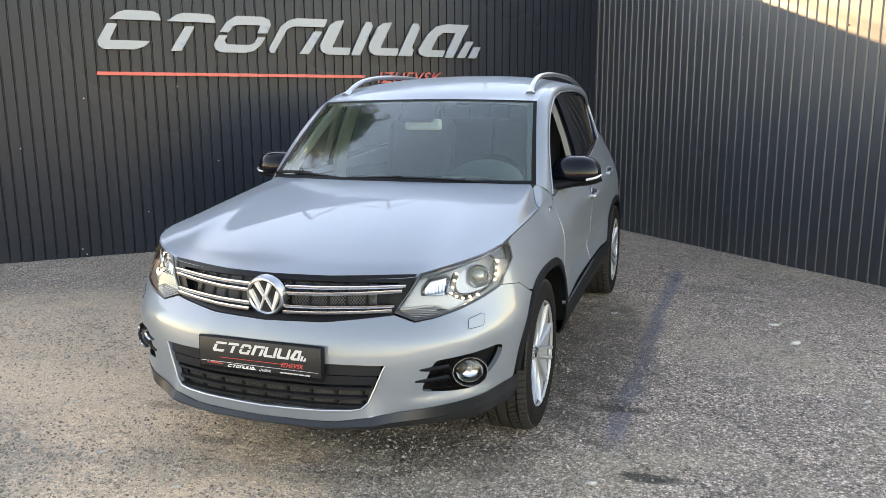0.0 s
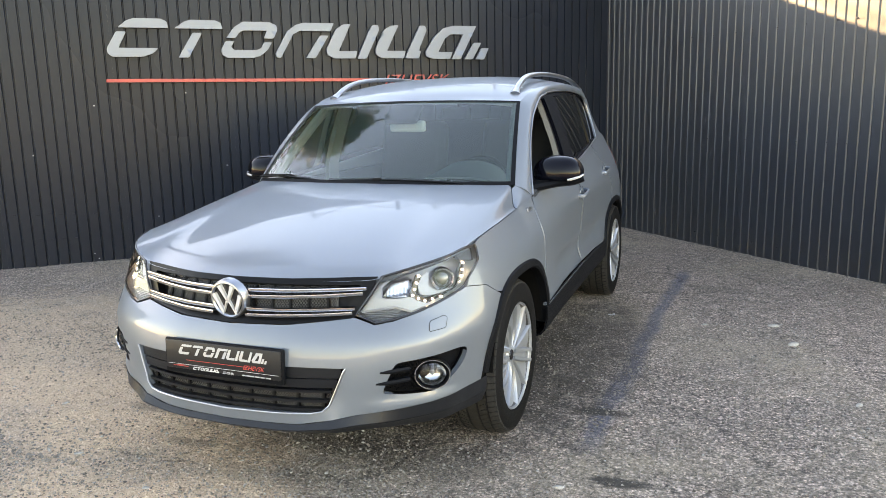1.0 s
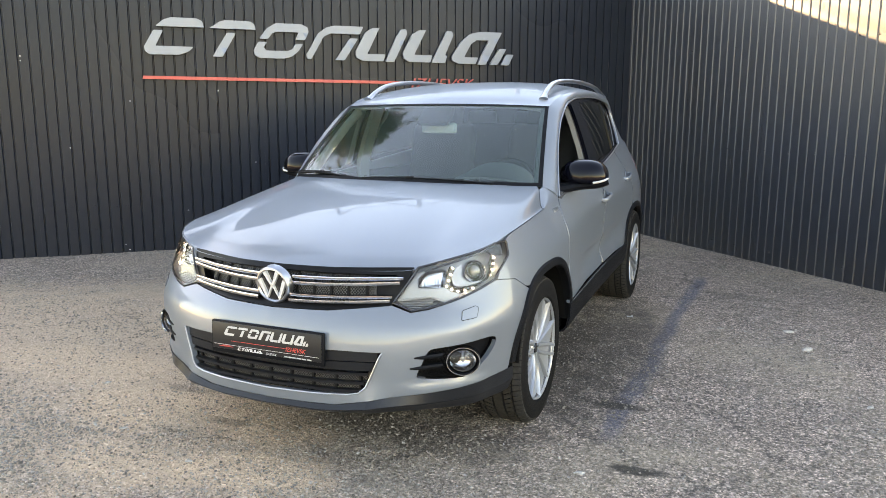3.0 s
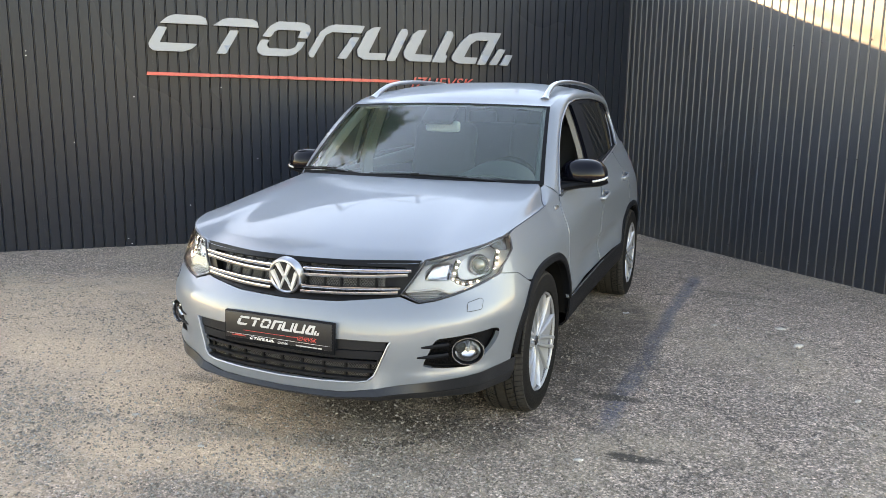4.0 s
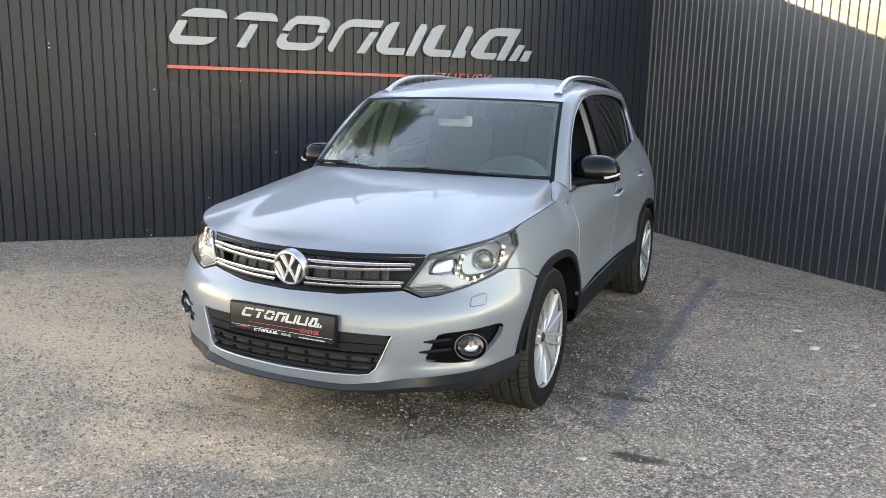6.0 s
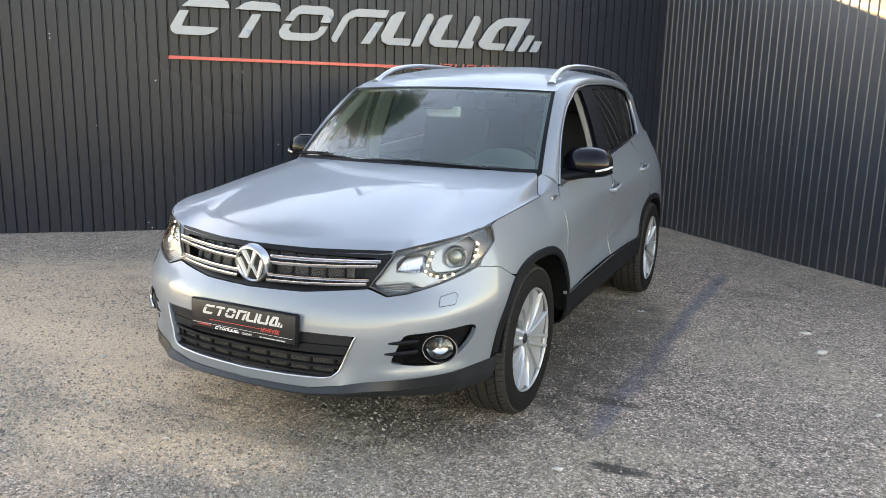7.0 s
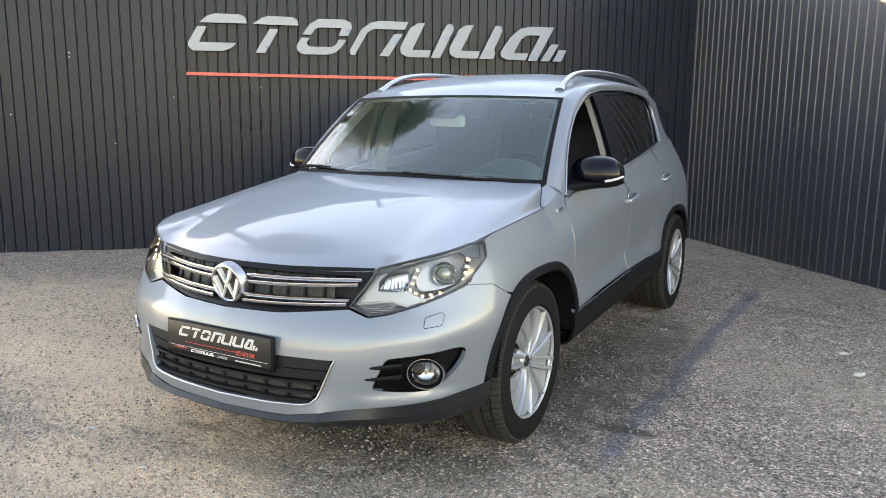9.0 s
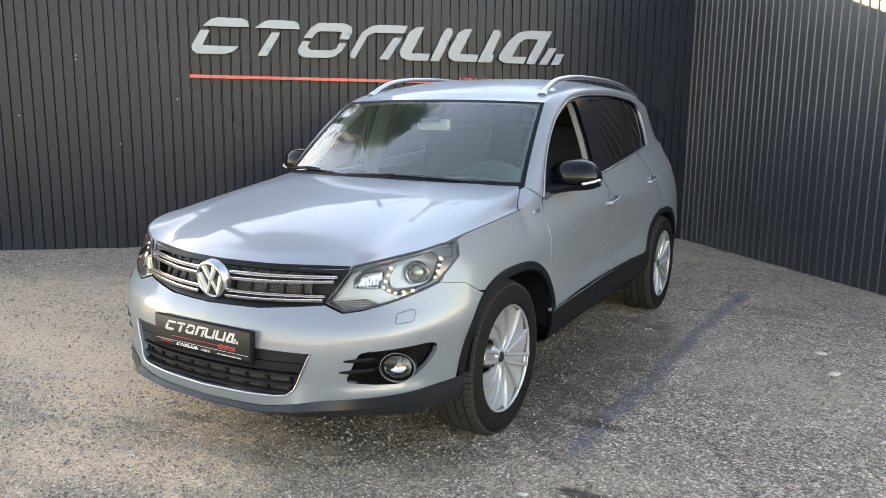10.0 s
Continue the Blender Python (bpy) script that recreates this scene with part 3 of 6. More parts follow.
    part("stripe", slab([(-5.268, 1.747), (-5.262, 1.778), (-2.62, 1.763), (-2.634, 1.732)], 0.025, gap=0.2), SIGN_EDGE, sign, "long thin red stripe")
    fc = bpy.data.curves.new("lettering", "FONT")
    fc.body, fc.size, fc.shear, fc.extrude, fc.align_x = "IZHEVSK", 0.165, 0.32, 0.008, "LEFT"
    fc.space_character = 1.05
    fc.materials.append(SIGN_EDGE)
    t = new("lettering", fc)
    t.parent = sign
    t.matrix_basis = pose(-2.50, -0.02, 1.685, 90, 0, 0) @ Matrix.Diagonal((1.12, 1, 1, 1))
    t["label"] = "red slanted lettering"


build_sign()

# ---- the car ----
# Lengths from the middle of the front axle: x to the car's left, y towards its tail.
AXLE_Z, BASE = 0.338, 2.604
ARCH_Y, ARCH_Z, ARCH_A, ARCH_B, ARCH_R = 0.045, 0.335, 0.455, 0.425, 0.0
ARCH_REAR = 2.575
plan_xy = [(0, -0.932), (0.14, -0.928), (0.27, -0.916), (0.46, -0.868), (0.627, -0.794), (0.750, -0.700), (0.830, -0.574), (0.872, -0.447), (0.889, -0.322), (0.896, -0.15),
           (0.898, 0.10), (0.898, 0.50), (0.896, 1.0), (0.896, 1.6), (0.895, 2.2), (0.893, 2.6), (0.88, 2.95), (0.83, 3.25), (0.70, 3.43), (0.45, 3.50), (0, 3.53)]
plan_s = [0.0]
for (ax_, ay_), (bx_, by_) in zip(plan_xy, plan_xy[1:]):
    plan_s.append(plan_s[-1] + math.hypot(bx_ - ax_, by_ - ay_))
plan_x, plan_y = spline(plan_s, [p[0] for p in plan_xy]), spline(plan_s, [p[1] for p in plan_xy])
S_END = plan_s[-1]


def s_of(x=None, y=None):
    """The place along the outline, from the nose, for a width x of the front or a length y of the flank."""
    lo, hi = (0.0, plan_s[9]) if x is not None else (0.0, S_END)
    if x is not None:
        x = math.copysign(abs(x) + 0.0105 * step(0.50, 0.70, abs(x)) * (1 - step(0.83, 0.888, abs(x))), x)
    for _ in range(40):
        m = (lo + hi) / 2
        if (plan_x(m) < abs(x)) if x is not None else (plan_y(m) < y):
            lo = m
        else:
            hi = m
    return math.copysign(lo, x) if x is not None else lo


# how far the skin lies inside the outline, by height, at six places along the flank
tuck_z = [0.18, 0.27, 0.36, 0.50, 0.60, 0.65, 0.70, 0.77, 0.85, 0.92, 1.02, 1.20]
tuck_at = [
    (0.0, [0.070, 0.015, 0.002, 0.005, 0.018, 0.036, 0.066, 0.088, 0.135, 0.22, 0.35, 0.6]),
    (s_of(x=0.50), [0.095, 0.040, 0.016, 0.011, 0.025, 0.051, 0.094, 0.115, 0.150, 0.21, 0.30, 0.5]),
    (s_of(x=0.70), [0.140, 0.090, 0.044, 0.015, 0.015, 0.034, 0.061, 0.082, 0.113, 0.158, 0.233, 0.4]),
    (s_of(x=0.835), [0.120, 0.075, 0.048, 0.023, 0.008, 0.015, 0.031, 0.054, 0.080, 0.110, 0.17, 0.3]),
    (s_of(y=0.05), [0.035, 0.020, 0.010, 0.002, 0.000, 0.000, 0.002, 0.008, 0.030, 0.062, 0.110, 0.2]),
    (s_of(y=0.90), [0.040, 0.022, 0.012, 0.002, 0.010, 0.016, 0.018, 0.016, 0.011, 0.012, 0.050, 0.115]),
    (s_of(y=1.90), [0.040, 0.022, 0.012, 0.002, 0.008, 0.014, 0.016, 0.014, 0.008, 0.010, 0.048, 0.120]),
    (s_of(y=2.75), [0.040, 0.025, 0.012, 0.003, 0.000, 0.000, 0.000, 0.004, 0.012, 0.026, 0.066, 0.160]),
    (S_END, [0.120, 0.060, 0.020, 0.000, 0.000, 0.010, 0.030, 0.035, 0.045, 0.060, 0.095, 0.160]),
]
tuck_rows = [spline(tuck_z, r) for _, r in tuck_at]
tuck_s = [s for s, _ in tuck_at]


def tuck(s, z):
    return spline(tuck_s, [f(z) for f in tuck_rows])(s)


def skin(s, z, out=0.0):
    """The car's flank and nose: a point at s along the outline and height z."""
    a = abs(s)
    x, y = plan_x(a), plan_y(a)
    e = 0.012
    tx, ty = plan_x(a + e) - plan_x(max(a - e, 0)), plan_y(a + e) - plan_y(max(a - e, 0))
    if a < e:
        tx, ty = 1.0, 0.0
    k = math.hypot(tx, ty)
    nx, ny = ty / k, -tx / k
    d = tuck(a, z) - out
    if y < -0.40 and z < 0.46:
        d -= 0.030 * math.exp((x - 0.43) / 0.15 if x < 0.43 else (0.43 - x) / 0.07) * (1 - step(0.28, 0.43, z))
        d -= 0.015 * step(0.50, 0.66, x) * (1 - step(0.80, 0.862, x)) * (1 - step(0.374, 0.408, z))
    return Vector((math.copysign(x - nx * d, s) if a > 1e-9 else 0.0, y - ny * d, z))


def skin_at(out):
    return lambda s, z: skin(s, z, out)


# the hood's seams
front_knots = [(0.0, 0.834), (0.25, 0.834), (0.50, 0.836), (0.605, 0.842), (0.688, 0.862), (0.759, 0.877), (0.836, 0.899), (0.877, 0.914)]
hood_front_z = spline([s_of(x=k) for k, _ in front_knots], [z for _, z in front_knots])
S_LAMP = s_of(x=0.877)
LAMP_TIP = skin(S_LAMP, 0.914)
belt_z = spline([0.40, 0.52, 1.37, 2.20, 2.62, 3.3], [0.985, 1.002, 1.083, 1.163, 1.195, 1.20])


def fender_skin(s, z):
    """The flank, drawn in at the top to meet the hood's seam."""
    p = skin(s, z)
    a = abs(s)
    y = min(max(p.y, LAMP_TIP.y), 0.515)
    top = hood_edge_z(y)
    want = hood_edge_x(y) + 0.004
    k = step(0.78, 1.0, 0.78 + (z - 0.80) / (top - 0.80) * 0.22) if z > 0.80 else 0.0
    sx = want - abs(skin(a, top).x)
    p.x += sx * k * math.copysign(1, s)
    return p


# -- hood
def hood_point(q, r):
    a = abs(q)
    f = skin(a * S_LAMP, hood_front_z(a * S_LAMP))
    f.y += 0.004
    rear = Vector((0.792 * a, 0.285 + 0.165 * a**2.2 - 0.180 * step(0.90, 1.0, a), 1.070 - 0.006 * a))
    p = f.lerp(rear, r)
    p.z -= 0.094 * r * (step(0.90, 1.0, a) * r + a**7 * (1 - r))
    arch = 4 * r * (1 - r)
    p.z += (0.030 * (1 - a**2.5) + 0.006) * arch * (1.15 - 0.3 * r)
    p.x += 0.012 * a * arch
    p.z += 0.004 * (1 - step(0.62, 0.80, a)) * step(0.0, 0.25, r)
    p.z -= 0.016 * (1 - step(0.0, 0.07, r)) * (1 - step(0.5, 0.7, a))
    p.x = math.copysign(p.x, q)
    return p


edge_pts = [hood_point(1.0, j / 24) for j in range(25)] + [Vector((0.800, 0.38, 0.985)), Vector((0.805, 0.50, 1.000))]
hood_edge_x, hood_edge_z = spline([p.y for p in edge_pts], [p.x for p in edge_pts]), spline([p.y for p in edge_pts], [p.z for p in edge_pts])


def door_skin(s, z):
    """The doors: the flank, drawn in at the front of the belt."""
    p = skin(s, z)
    y = max(p.y, 0.44)
    k = step(0.80, belt_z(max(y, 0.5)), z) * (1 - step(0.5, 1.1, y))
    p.x -= 0.026 * k * math.copysign(1, s)
    # the crease that climbs from the sill to the rear arch
    under = 0.655 + 0.022 * (p.y - 0.5) - z
    if under > 0:
        hollow = 0.034 * (1 - math.exp(-under / 0.045)) * (1 - 0.65 * step(0.08, 0.18, under))
        p.x -= math.copysign(hollow * step(0.50, 1.0, p.y) * (1 - step(1.80, 2.10, p.y)), s)
    return p


def side_x(y, z):
    """The greenhouse's half width."""
    zb = belt_z(y)
    xb = door_skin(s_of(y=y), zb).x
    h = z - zb
    return xb - 0.25 * h - 0.23 * h * h - 0.045 * step(2.45, 3.05, y) * min(1, h / 0.2) if h > 0 else xb


def house(y, z, out=0.0):
    return Vector((side_x(y, z) + out, y, z))


car = thing("car", (0, 0, 0), "silver compact SUV with black cladding, parked on asphalt", "car")


def both(name, make, mat, parent, label="", **k):
    """A part on the car's left, and its mirror image on the right."""
    a = part(name, make(), mat, parent, label, **k)
    b = part(name, mirrored(make()), mat, parent, label, **k)
    return a, b


def build_hood():
    cols = [math.copysign(1 - (1 - abs(t)) ** 1.8, t) for t in np.linspace(-1, 1, 81)]
    rows = [[hood_point(q, j / 36) for q in cols] for j in range(37)]
    part("hood", thicken(loft(rows), 0.018), PAINT, car, sharp=40)


# -- nose
def sx(*pts):
    """Outline points given by width and height, as places on the skin."""
    return [(s_of(x=x), z) for x, z in pts]


def sy(*pts):
    return [(s_of(y=y), z) for y, z in pts]


def mirror_line(pts):
    return [(-u, v) for u, v in reversed(pts)]


def arch_point(cy, deg, shrink=0.0):
    """The wheel opening's squared arch, by the angle from the tail."""
    c, k = math.cos(radians(deg)), math.sin(radians(deg))
    a, b = ARCH_A - shrink, ARCH_B - shrink
    r = ((abs(c) / a) ** 2.5 + (abs(k) / b) ** 2.5) ** (-1 / 2.5)
    return cy + r * c, ARCH_Z + r * k


def arch_line(cy, a0, a1, r=0, n=20):
    pts = [arch_point(cy, a0 + (a1 - a0) * i / n) for i in range(n + 1)]
    return [(s_of(y=y), z) for y, z in pts]


LOW_GRILLE = sx((0.0, 0.530), (0.30, 0.530), (0.480, 0.526), (0.472, 0.515), (0.435, 0.425), (0.418, 0.388), (0.392, 0.366), (0.35, 0.358), (0.20, 0.352), (0.0, 0.348))
FOG_HOLE = rounded(sx((0.637, 0.538), (0.72, 0.547), (0.818, 0.557), (0.835, 0.548), (0.835, 0.512), (0.822, 0.470), (0.796, 0.428), (0.762, 0.404), (0.68, 0.410), (0.593, 0.422)), 0.022, 3)


def lip_top(x):
    return spline([0.0, 0.30, 0.42, 0.56, 0.72, 0.85, 0.90], [0.306, 0.312, 0.334, 0.352, 0.364, 0.372, 0.376])(abs(x))


BUMPER_TOP = sx((0.512, 0.694), (0.580, 0.671), (0.642, 0.682), (0.711, 0.703), (0.771, 0.725), (0.820, 0.750), (0.853, 0.769)) + [(s_of(y=-0.366), 0.752), (s_of(y=-0.290), 0.709)]


def build_bumper():
    half_top = sx((0.0, 0.668), (0.25, 0.672), (0.47, 0.690)) + BUMPER_TOP
    arch = arch_line(ARCH_Y, 130, 172, ARCH_R)
    low = [(s_of(x=x), lip_top(x)) for x in (0.878, 0.82, 0.75, 0.68, 0.60, 0.52, 0.45, 0.43, 0.40, 0.30, 0.15)]
    right = half_top + arch + low
    outline = [(u, v) for u, v in right] + [(s_of(x=0.0), lip_top(0))] + mirror_line(right)[:-1]
    low_hole = LOW_GRILLE + mirror_line(LOW_GRILLE)[1:-1]
    bumper = part("front_bumper", patch(outline[::-1], skin, 0.018, [low_hole, FOG_HOLE, mirror_line(FOG_HOLE)], 0.02), PAINT, car)
    # black lip under it
    rows = []
    for z_k, o in ((0, 0.002), (0.0, 0.005), (0.50, 0.022), (0.58, 0.022), (0.66, 0.017), (1.0, 0.004), (1.0, -0.02), (0.9, -0.14)):
        row = []
        for i in range(-60, 61):
            s = s_of(x=0.885 * math.sin(math.pi / 2 * i / 60))
            x = plan_x(abs(s))
            top = lip_top(x)
            bot = 0.274 + 0.010 * step(0.2, 0.42, x) - 0.018 * step(0.55, 0.84, x)
            row.append(skin(s, top + (bot - top) * z_k, o * (1 - 0.6 * step(0.58, 0.85, x)) if o > 0 else o))
        rows.append(row)
    part("lip", thicken(loft(rows[::-1]), 0.01), SMOOTH_PLASTIC, bumper, "black plastic lip", sharp=14)
    # lower grille: trim, bars, posts, mesh
    path = [skin(u, v, 0.004) for u, v in dense(LOW_GRILLE[2:], 0.02, False)]
    path = path + [Vector((-p.x, p.y, p.z)) for p in reversed(path[:-1])]
    part("chrome_trim", sweep(path, ring(0.0034, n=8), up=(0, -1, 0)), TRIM_SATIN, bumper, "thin chrome strip")

    def strip(z0, z1, x1, depth, name, mat):
        rr = []
        for z, o in ((z0, depth - 0.02), (z0, depth), (z1, depth + 0.004), (z1, depth - 0.02)):
            rr.append([skin(s_of(x=x1 * i / 20), z, o) for i in range(-20, 21)])
        b = loft(rr, False)
        return part(name, b, mat, bumper, smooth=True)
    strip(0.487, 0.531, 0.462, -0.008, "grille_panel", SMOOTH_PLASTIC)
    strip(0.450, 0.484, 0.448, -0.010, "grille_panel", SMOOTH_PLASTIC)
    for z in (0.437, 0.400, 0.368):
        strip(z - 0.006, z + 0.006, 0.425 - 0.02 * (0.437 - z) / 0.06, -0.006, "grille_bar", SMOOTH_PLASTIC)
    for i in range(-4, 5):
        x = i * 0.098
        s = s_of(x=x)
        a, b = skin(s, 0.352, -0.016), skin(s, 0.445, -0.016)
        part("grille_post", sweep([a, b], [(-0.005, -0.02), (0.005, -0.02), (0.005, -0.004), (-0.005, -0.004)], up=(0, -1, 0)), GRILLE_BLACK, bumper)
    mesh_rows(bumper, 0.35, 0.445, 0.43, -0.03, 0.011)
    back = [[skin(s_of(x=0.50 * i / 16), z, -0.07) for i in range(-16, 17)] for z in (0.33, 0.55)]
    part("backing", loft(back), DARK, bumper)
    for flip in (False, True):
        flap = rounded(sx((0.744, 0.640), (0.787, 0.645), (0.796, 0.680), (0.790, 0.688), (0.752, 0.675)), 0.008)
        b = patch(flap, skin_at(0.0025), 0.02, thick=0.004)
        wf = part("washer_flap", mirrored(b) if flip else b, PAINT, bumper)
        b = sweep([skin(u, v, 0.0016) for u, v in dense(flap, 0.01)], ring(0.0014, n=6), closed=True)
        part("flap_gap", mirrored(b) if flip else b, LAMP_DARK, wf)
    return bumper


def mesh_rows(parent, z0, z1, x1, out, cell):
    """Diamond mesh of thin wires."""
    verts, faces = [], []
    w = 0.0011
    h = z1 - z0
    n = int(2 * x1 / cell) + int(h / cell)
    for sgn in (1, -1):
        for i in range(n + 1):
            x_a = -x1 - h / 2 + i * cell * (2 * x1 + h) / (n * cell)
            k = len(verts)
            pts = []
            for j in range(5):
                z = z0 + h * j / 4
                x = x_a + sgn * (z - z0 - h / 2) * 0.9 + h / 2
                pts.append((max(-x1, min(x1, x)), z))
            for x, z in pts:
                for dx in (-w, w):
                    verts.append(skin(s_of(x=x + dx), z, out))
            for j in range(4):
                faces.append((k + 2 * j, k + 2 * j + 1, k + 2 * j + 3, k + 2 * j + 2))
    part("mesh", thicken(to_bm(verts, faces), 0.0015), MESH_GREY, parent, "black diamond mesh", smooth=False)


def build_fog(bumper, flip):
    """The fog lamp's black surround with two fins, and the lamp."""
    f = mirrored if flip else (lambda b: b)
    inner = [(u, v) for u, v in FOG_HOLE]
    rows = []
    for o in (-0.002, -0.085):
        rows.append([skin(u, v, o) for u, v in dense(inner, 0.02)])
    rows = [r + r[:1] for r in rows]
    part("fog_surround", f(joined(loft(rows[::-1]), patch(inner, skin_at(-0.034), 0.03, thick=0))), GRILLE_BLACK, bumper)
    # raised honeycomb of the panel beside the lamp
    cells = []
    s0, ds, dz = s_of(x=0.595), 0.0175, 0.0130
    for j in range(12):
        for i in range(9):
            u, v = s0 + ds * (i + 0.5 * (j % 2)), 0.412 + dz * j
            if u < s_of(x=0.735) and all(inside((u + 0.010 * math.cos(w), v + 0.010 * math.sin(w)), inner) for w in (0.5, 1.6, 2.6, 3.7, 4.7, 5.8)):
                hexes = [[skin(u + k * ds * 0.47 * math.cos(w), v + k * dz * 0.60 * math.sin(w), o) for w in [math.pi / 6 + math.pi / 3 * q for q in range(6)]] for k, o in ((1.0, -0.0335), (0.92, -0.027), (0.62, -0.027), (0.5, -0.032))]
                cells.append(loft(hexes, closed=True))
    part("honeycomb", f(joined(*cells)), GRILLE_BLACK, bumper, "black honeycomb panel", smooth=False)
    c = skin(s_of(x=0.750), 0.474, -0.002)
    out = Vector((0.42, -0.905, 0.05)).normalized()
    q = out.to_track_quat("Y", "Z").to_matrix().to_4x4()
    m = Matrix.Translation(c) @ q
    lamp = lathe([(0.0, -0.034), (0.025, -0.029), (0.041, -0.018), (0.047, -0.008)], 32, "y")
    rim = lathe([(0.0565, 0.002), (0.058, 0.008), (0.0605, 0.008), (0.062, 0.002), (0.062, -0.01)], 40, "y")
    bowl = lathe([(0.058, 0.003), (0.050, -0.008), (0.045, -0.022), (0.064, -0.03), (0.0625, -0.004)], 36, "y")
    lens = lathe([(0.0, 0.008), (0.025, 0.006), (0.045, 0.001), (0.051, -0.004)], 32, "y")
    m = m @ Matrix.Diagonal((1.10, 1.0, 0.93, 1))
    for b in (lamp, rim, lens, bowl):
        b.transform(m)
    lamp_ob = part("fog_lamp", f(lamp), FOG_GLASS, bumper, "round fog lamp")
    bul = lathe([(0.0, -0.008), (0.006, -0.010), (0.008, -0.02), (0.009, -0.034)], 16, "y")
    bul.transform(m)
    part("bulb_shield", f(bul), LAMP_BACK, lamp_ob)
    part("rim", f(rim), CHROME, lamp_ob, "chrome ring")
    part("bowl", f(bowl), PLASTIC, lamp_ob, "black bowl")
    part("lens", f(lens), CLEAR, lamp_ob)
    for z, x0 in ((0.505, 0.590), (0.462, 0.576)):
        path = [skin(s_of(x=x0 + (0.682 - x0) * i / 8), z + 0.006 * i / 8, -0.001 - 0.012 * (i / 8)) for i in range(9)]
        part("fin", f(sweep(path, [(-0.016, -0.006), (0.008, -0.008), (0.012, 0.0), (0.008, 0.008), (-0.016, 0.006)], up=(0, 0, 1), scale=lambda t: 0.35 + 0.65 * min(1, t * 3))), PLASTIC, bumper)


def build_grille():
    """The upper grille: black panel, two pairs of bright slats, the round badge."""
    outer = sx((0.0, 0.668), (0.25, 0.672), (0.500, 0.690), (0.512, 0.700), (0.560, 0.765), (0.598, 0.836), (0.25, 0.830), (0.0, 0.830))
    outline = outer + mirror_line(outer)[1:-1]
    g = part("grille", patch(outline, skin_at(-0.045), 0.04, thick=0.01), GRILLE_BLACK, car, "black front grille with bright slats")
    frame_in = sx((0.0, 0.690), (0.455, 0.703), (0.485, 0.735), (0.53, 0.795), (0.53, 0.806), (0.0, 0.812))
    hole = frame_in + mirror_line(frame_in)[1:-1]
    part("grille_frame", patch(outline, skin_at(-0.012), 0.035, [hole], 0.03), GRILLE_BLACK, g)
    for z, lift, x1 in ((0.791, 0.006, 0.556), (0.769, 0.011, 0.542), (0.723, 0.004, 0.512), (0.702, 0.009, 0.502)):
        for sgn in (1, -1):
            path = [skin(s_of(x=sgn * (0.074 + (x1 - 0.074) * i / 12)), z + lift * (i / 12) ** 2, 0.006 - 0.006 * (i / 12)) for i in range(13)]
            part("slat", sweep(path, rounded([(-0.010, -0.0074), (0.008, -0.0068), (0.011, 0.0052), (-0.010, 0.0076)], 0.0035, 2)), CHROME, g)
    for z0, z1 in ((0.806, 0.815), (0.688, 0.696)):
        rr = [[skin(s_of(x=0.46 * i / 16), z, o) for i in range(-16, 17)] for z, o in ((z0, -0.038), (z0, -0.02), (z1, -0.02), (z1, -0.038))]
        part("inner_bar", loft(rr), GRILLE_BLACK, g)
    for i in range(-5, 6):
        if i:
            x = 0.08 * i
            part("grille_post", sweep([skin(s_of(x=x), 0.69, -0.03), skin(s_of(x=x), 0.815, -0.03)], [(-0.004, -0.02), (0.004, -0.02), (0.004, 0.003), (-0.004, 0.003)], up=(0, -1, 0)), GRILLE_BLACK, g)
    mesh_rows(g, 0.69, 0.815, 0.44, -0.034, 0.012)
    c = Vector((0, -0.868, 0.756))
    badge = lathe([(0.0, 0.0), (0.060, 0.0), (0.064, -0.006)], 40, "y")
    rim = lathe([(0.062, 0.02), (0.063, -0.006), (0.068, -0.012), (0.074, -0.010), (0.078, -0.002), (0.078, 0.025)], 48, "y")
    tilt = pose(c.x, c.y, c.z, 8, 0, 0)
    for b in (badge, rim):
        b.transform(tilt)
    bo = part("badge", badge, LAMP_DARK, g, "round chrome badge")
    part("rim", rim, TRIM_SATIN, bo)
    for pts in ([(-0.030, 0.056), (0.0, -0.004), (0.030, 0.056)], [(-0.060, 0.022), (-0.027, -0.052), (0.0, 0.006), (0.027, -0.052), (0.060, 0.022)]):
        b = sweep([(x, -0.006, z) for x, z in pts], [(-0.0100, -0.006), (0.0100, -0.006), (0.008, 0.005), (-0.008, 0.005)], up=(0, -1, 0))
        b.transform(tilt)
        part("chevron", b, BADGE, bo, smooth=False)
    return g


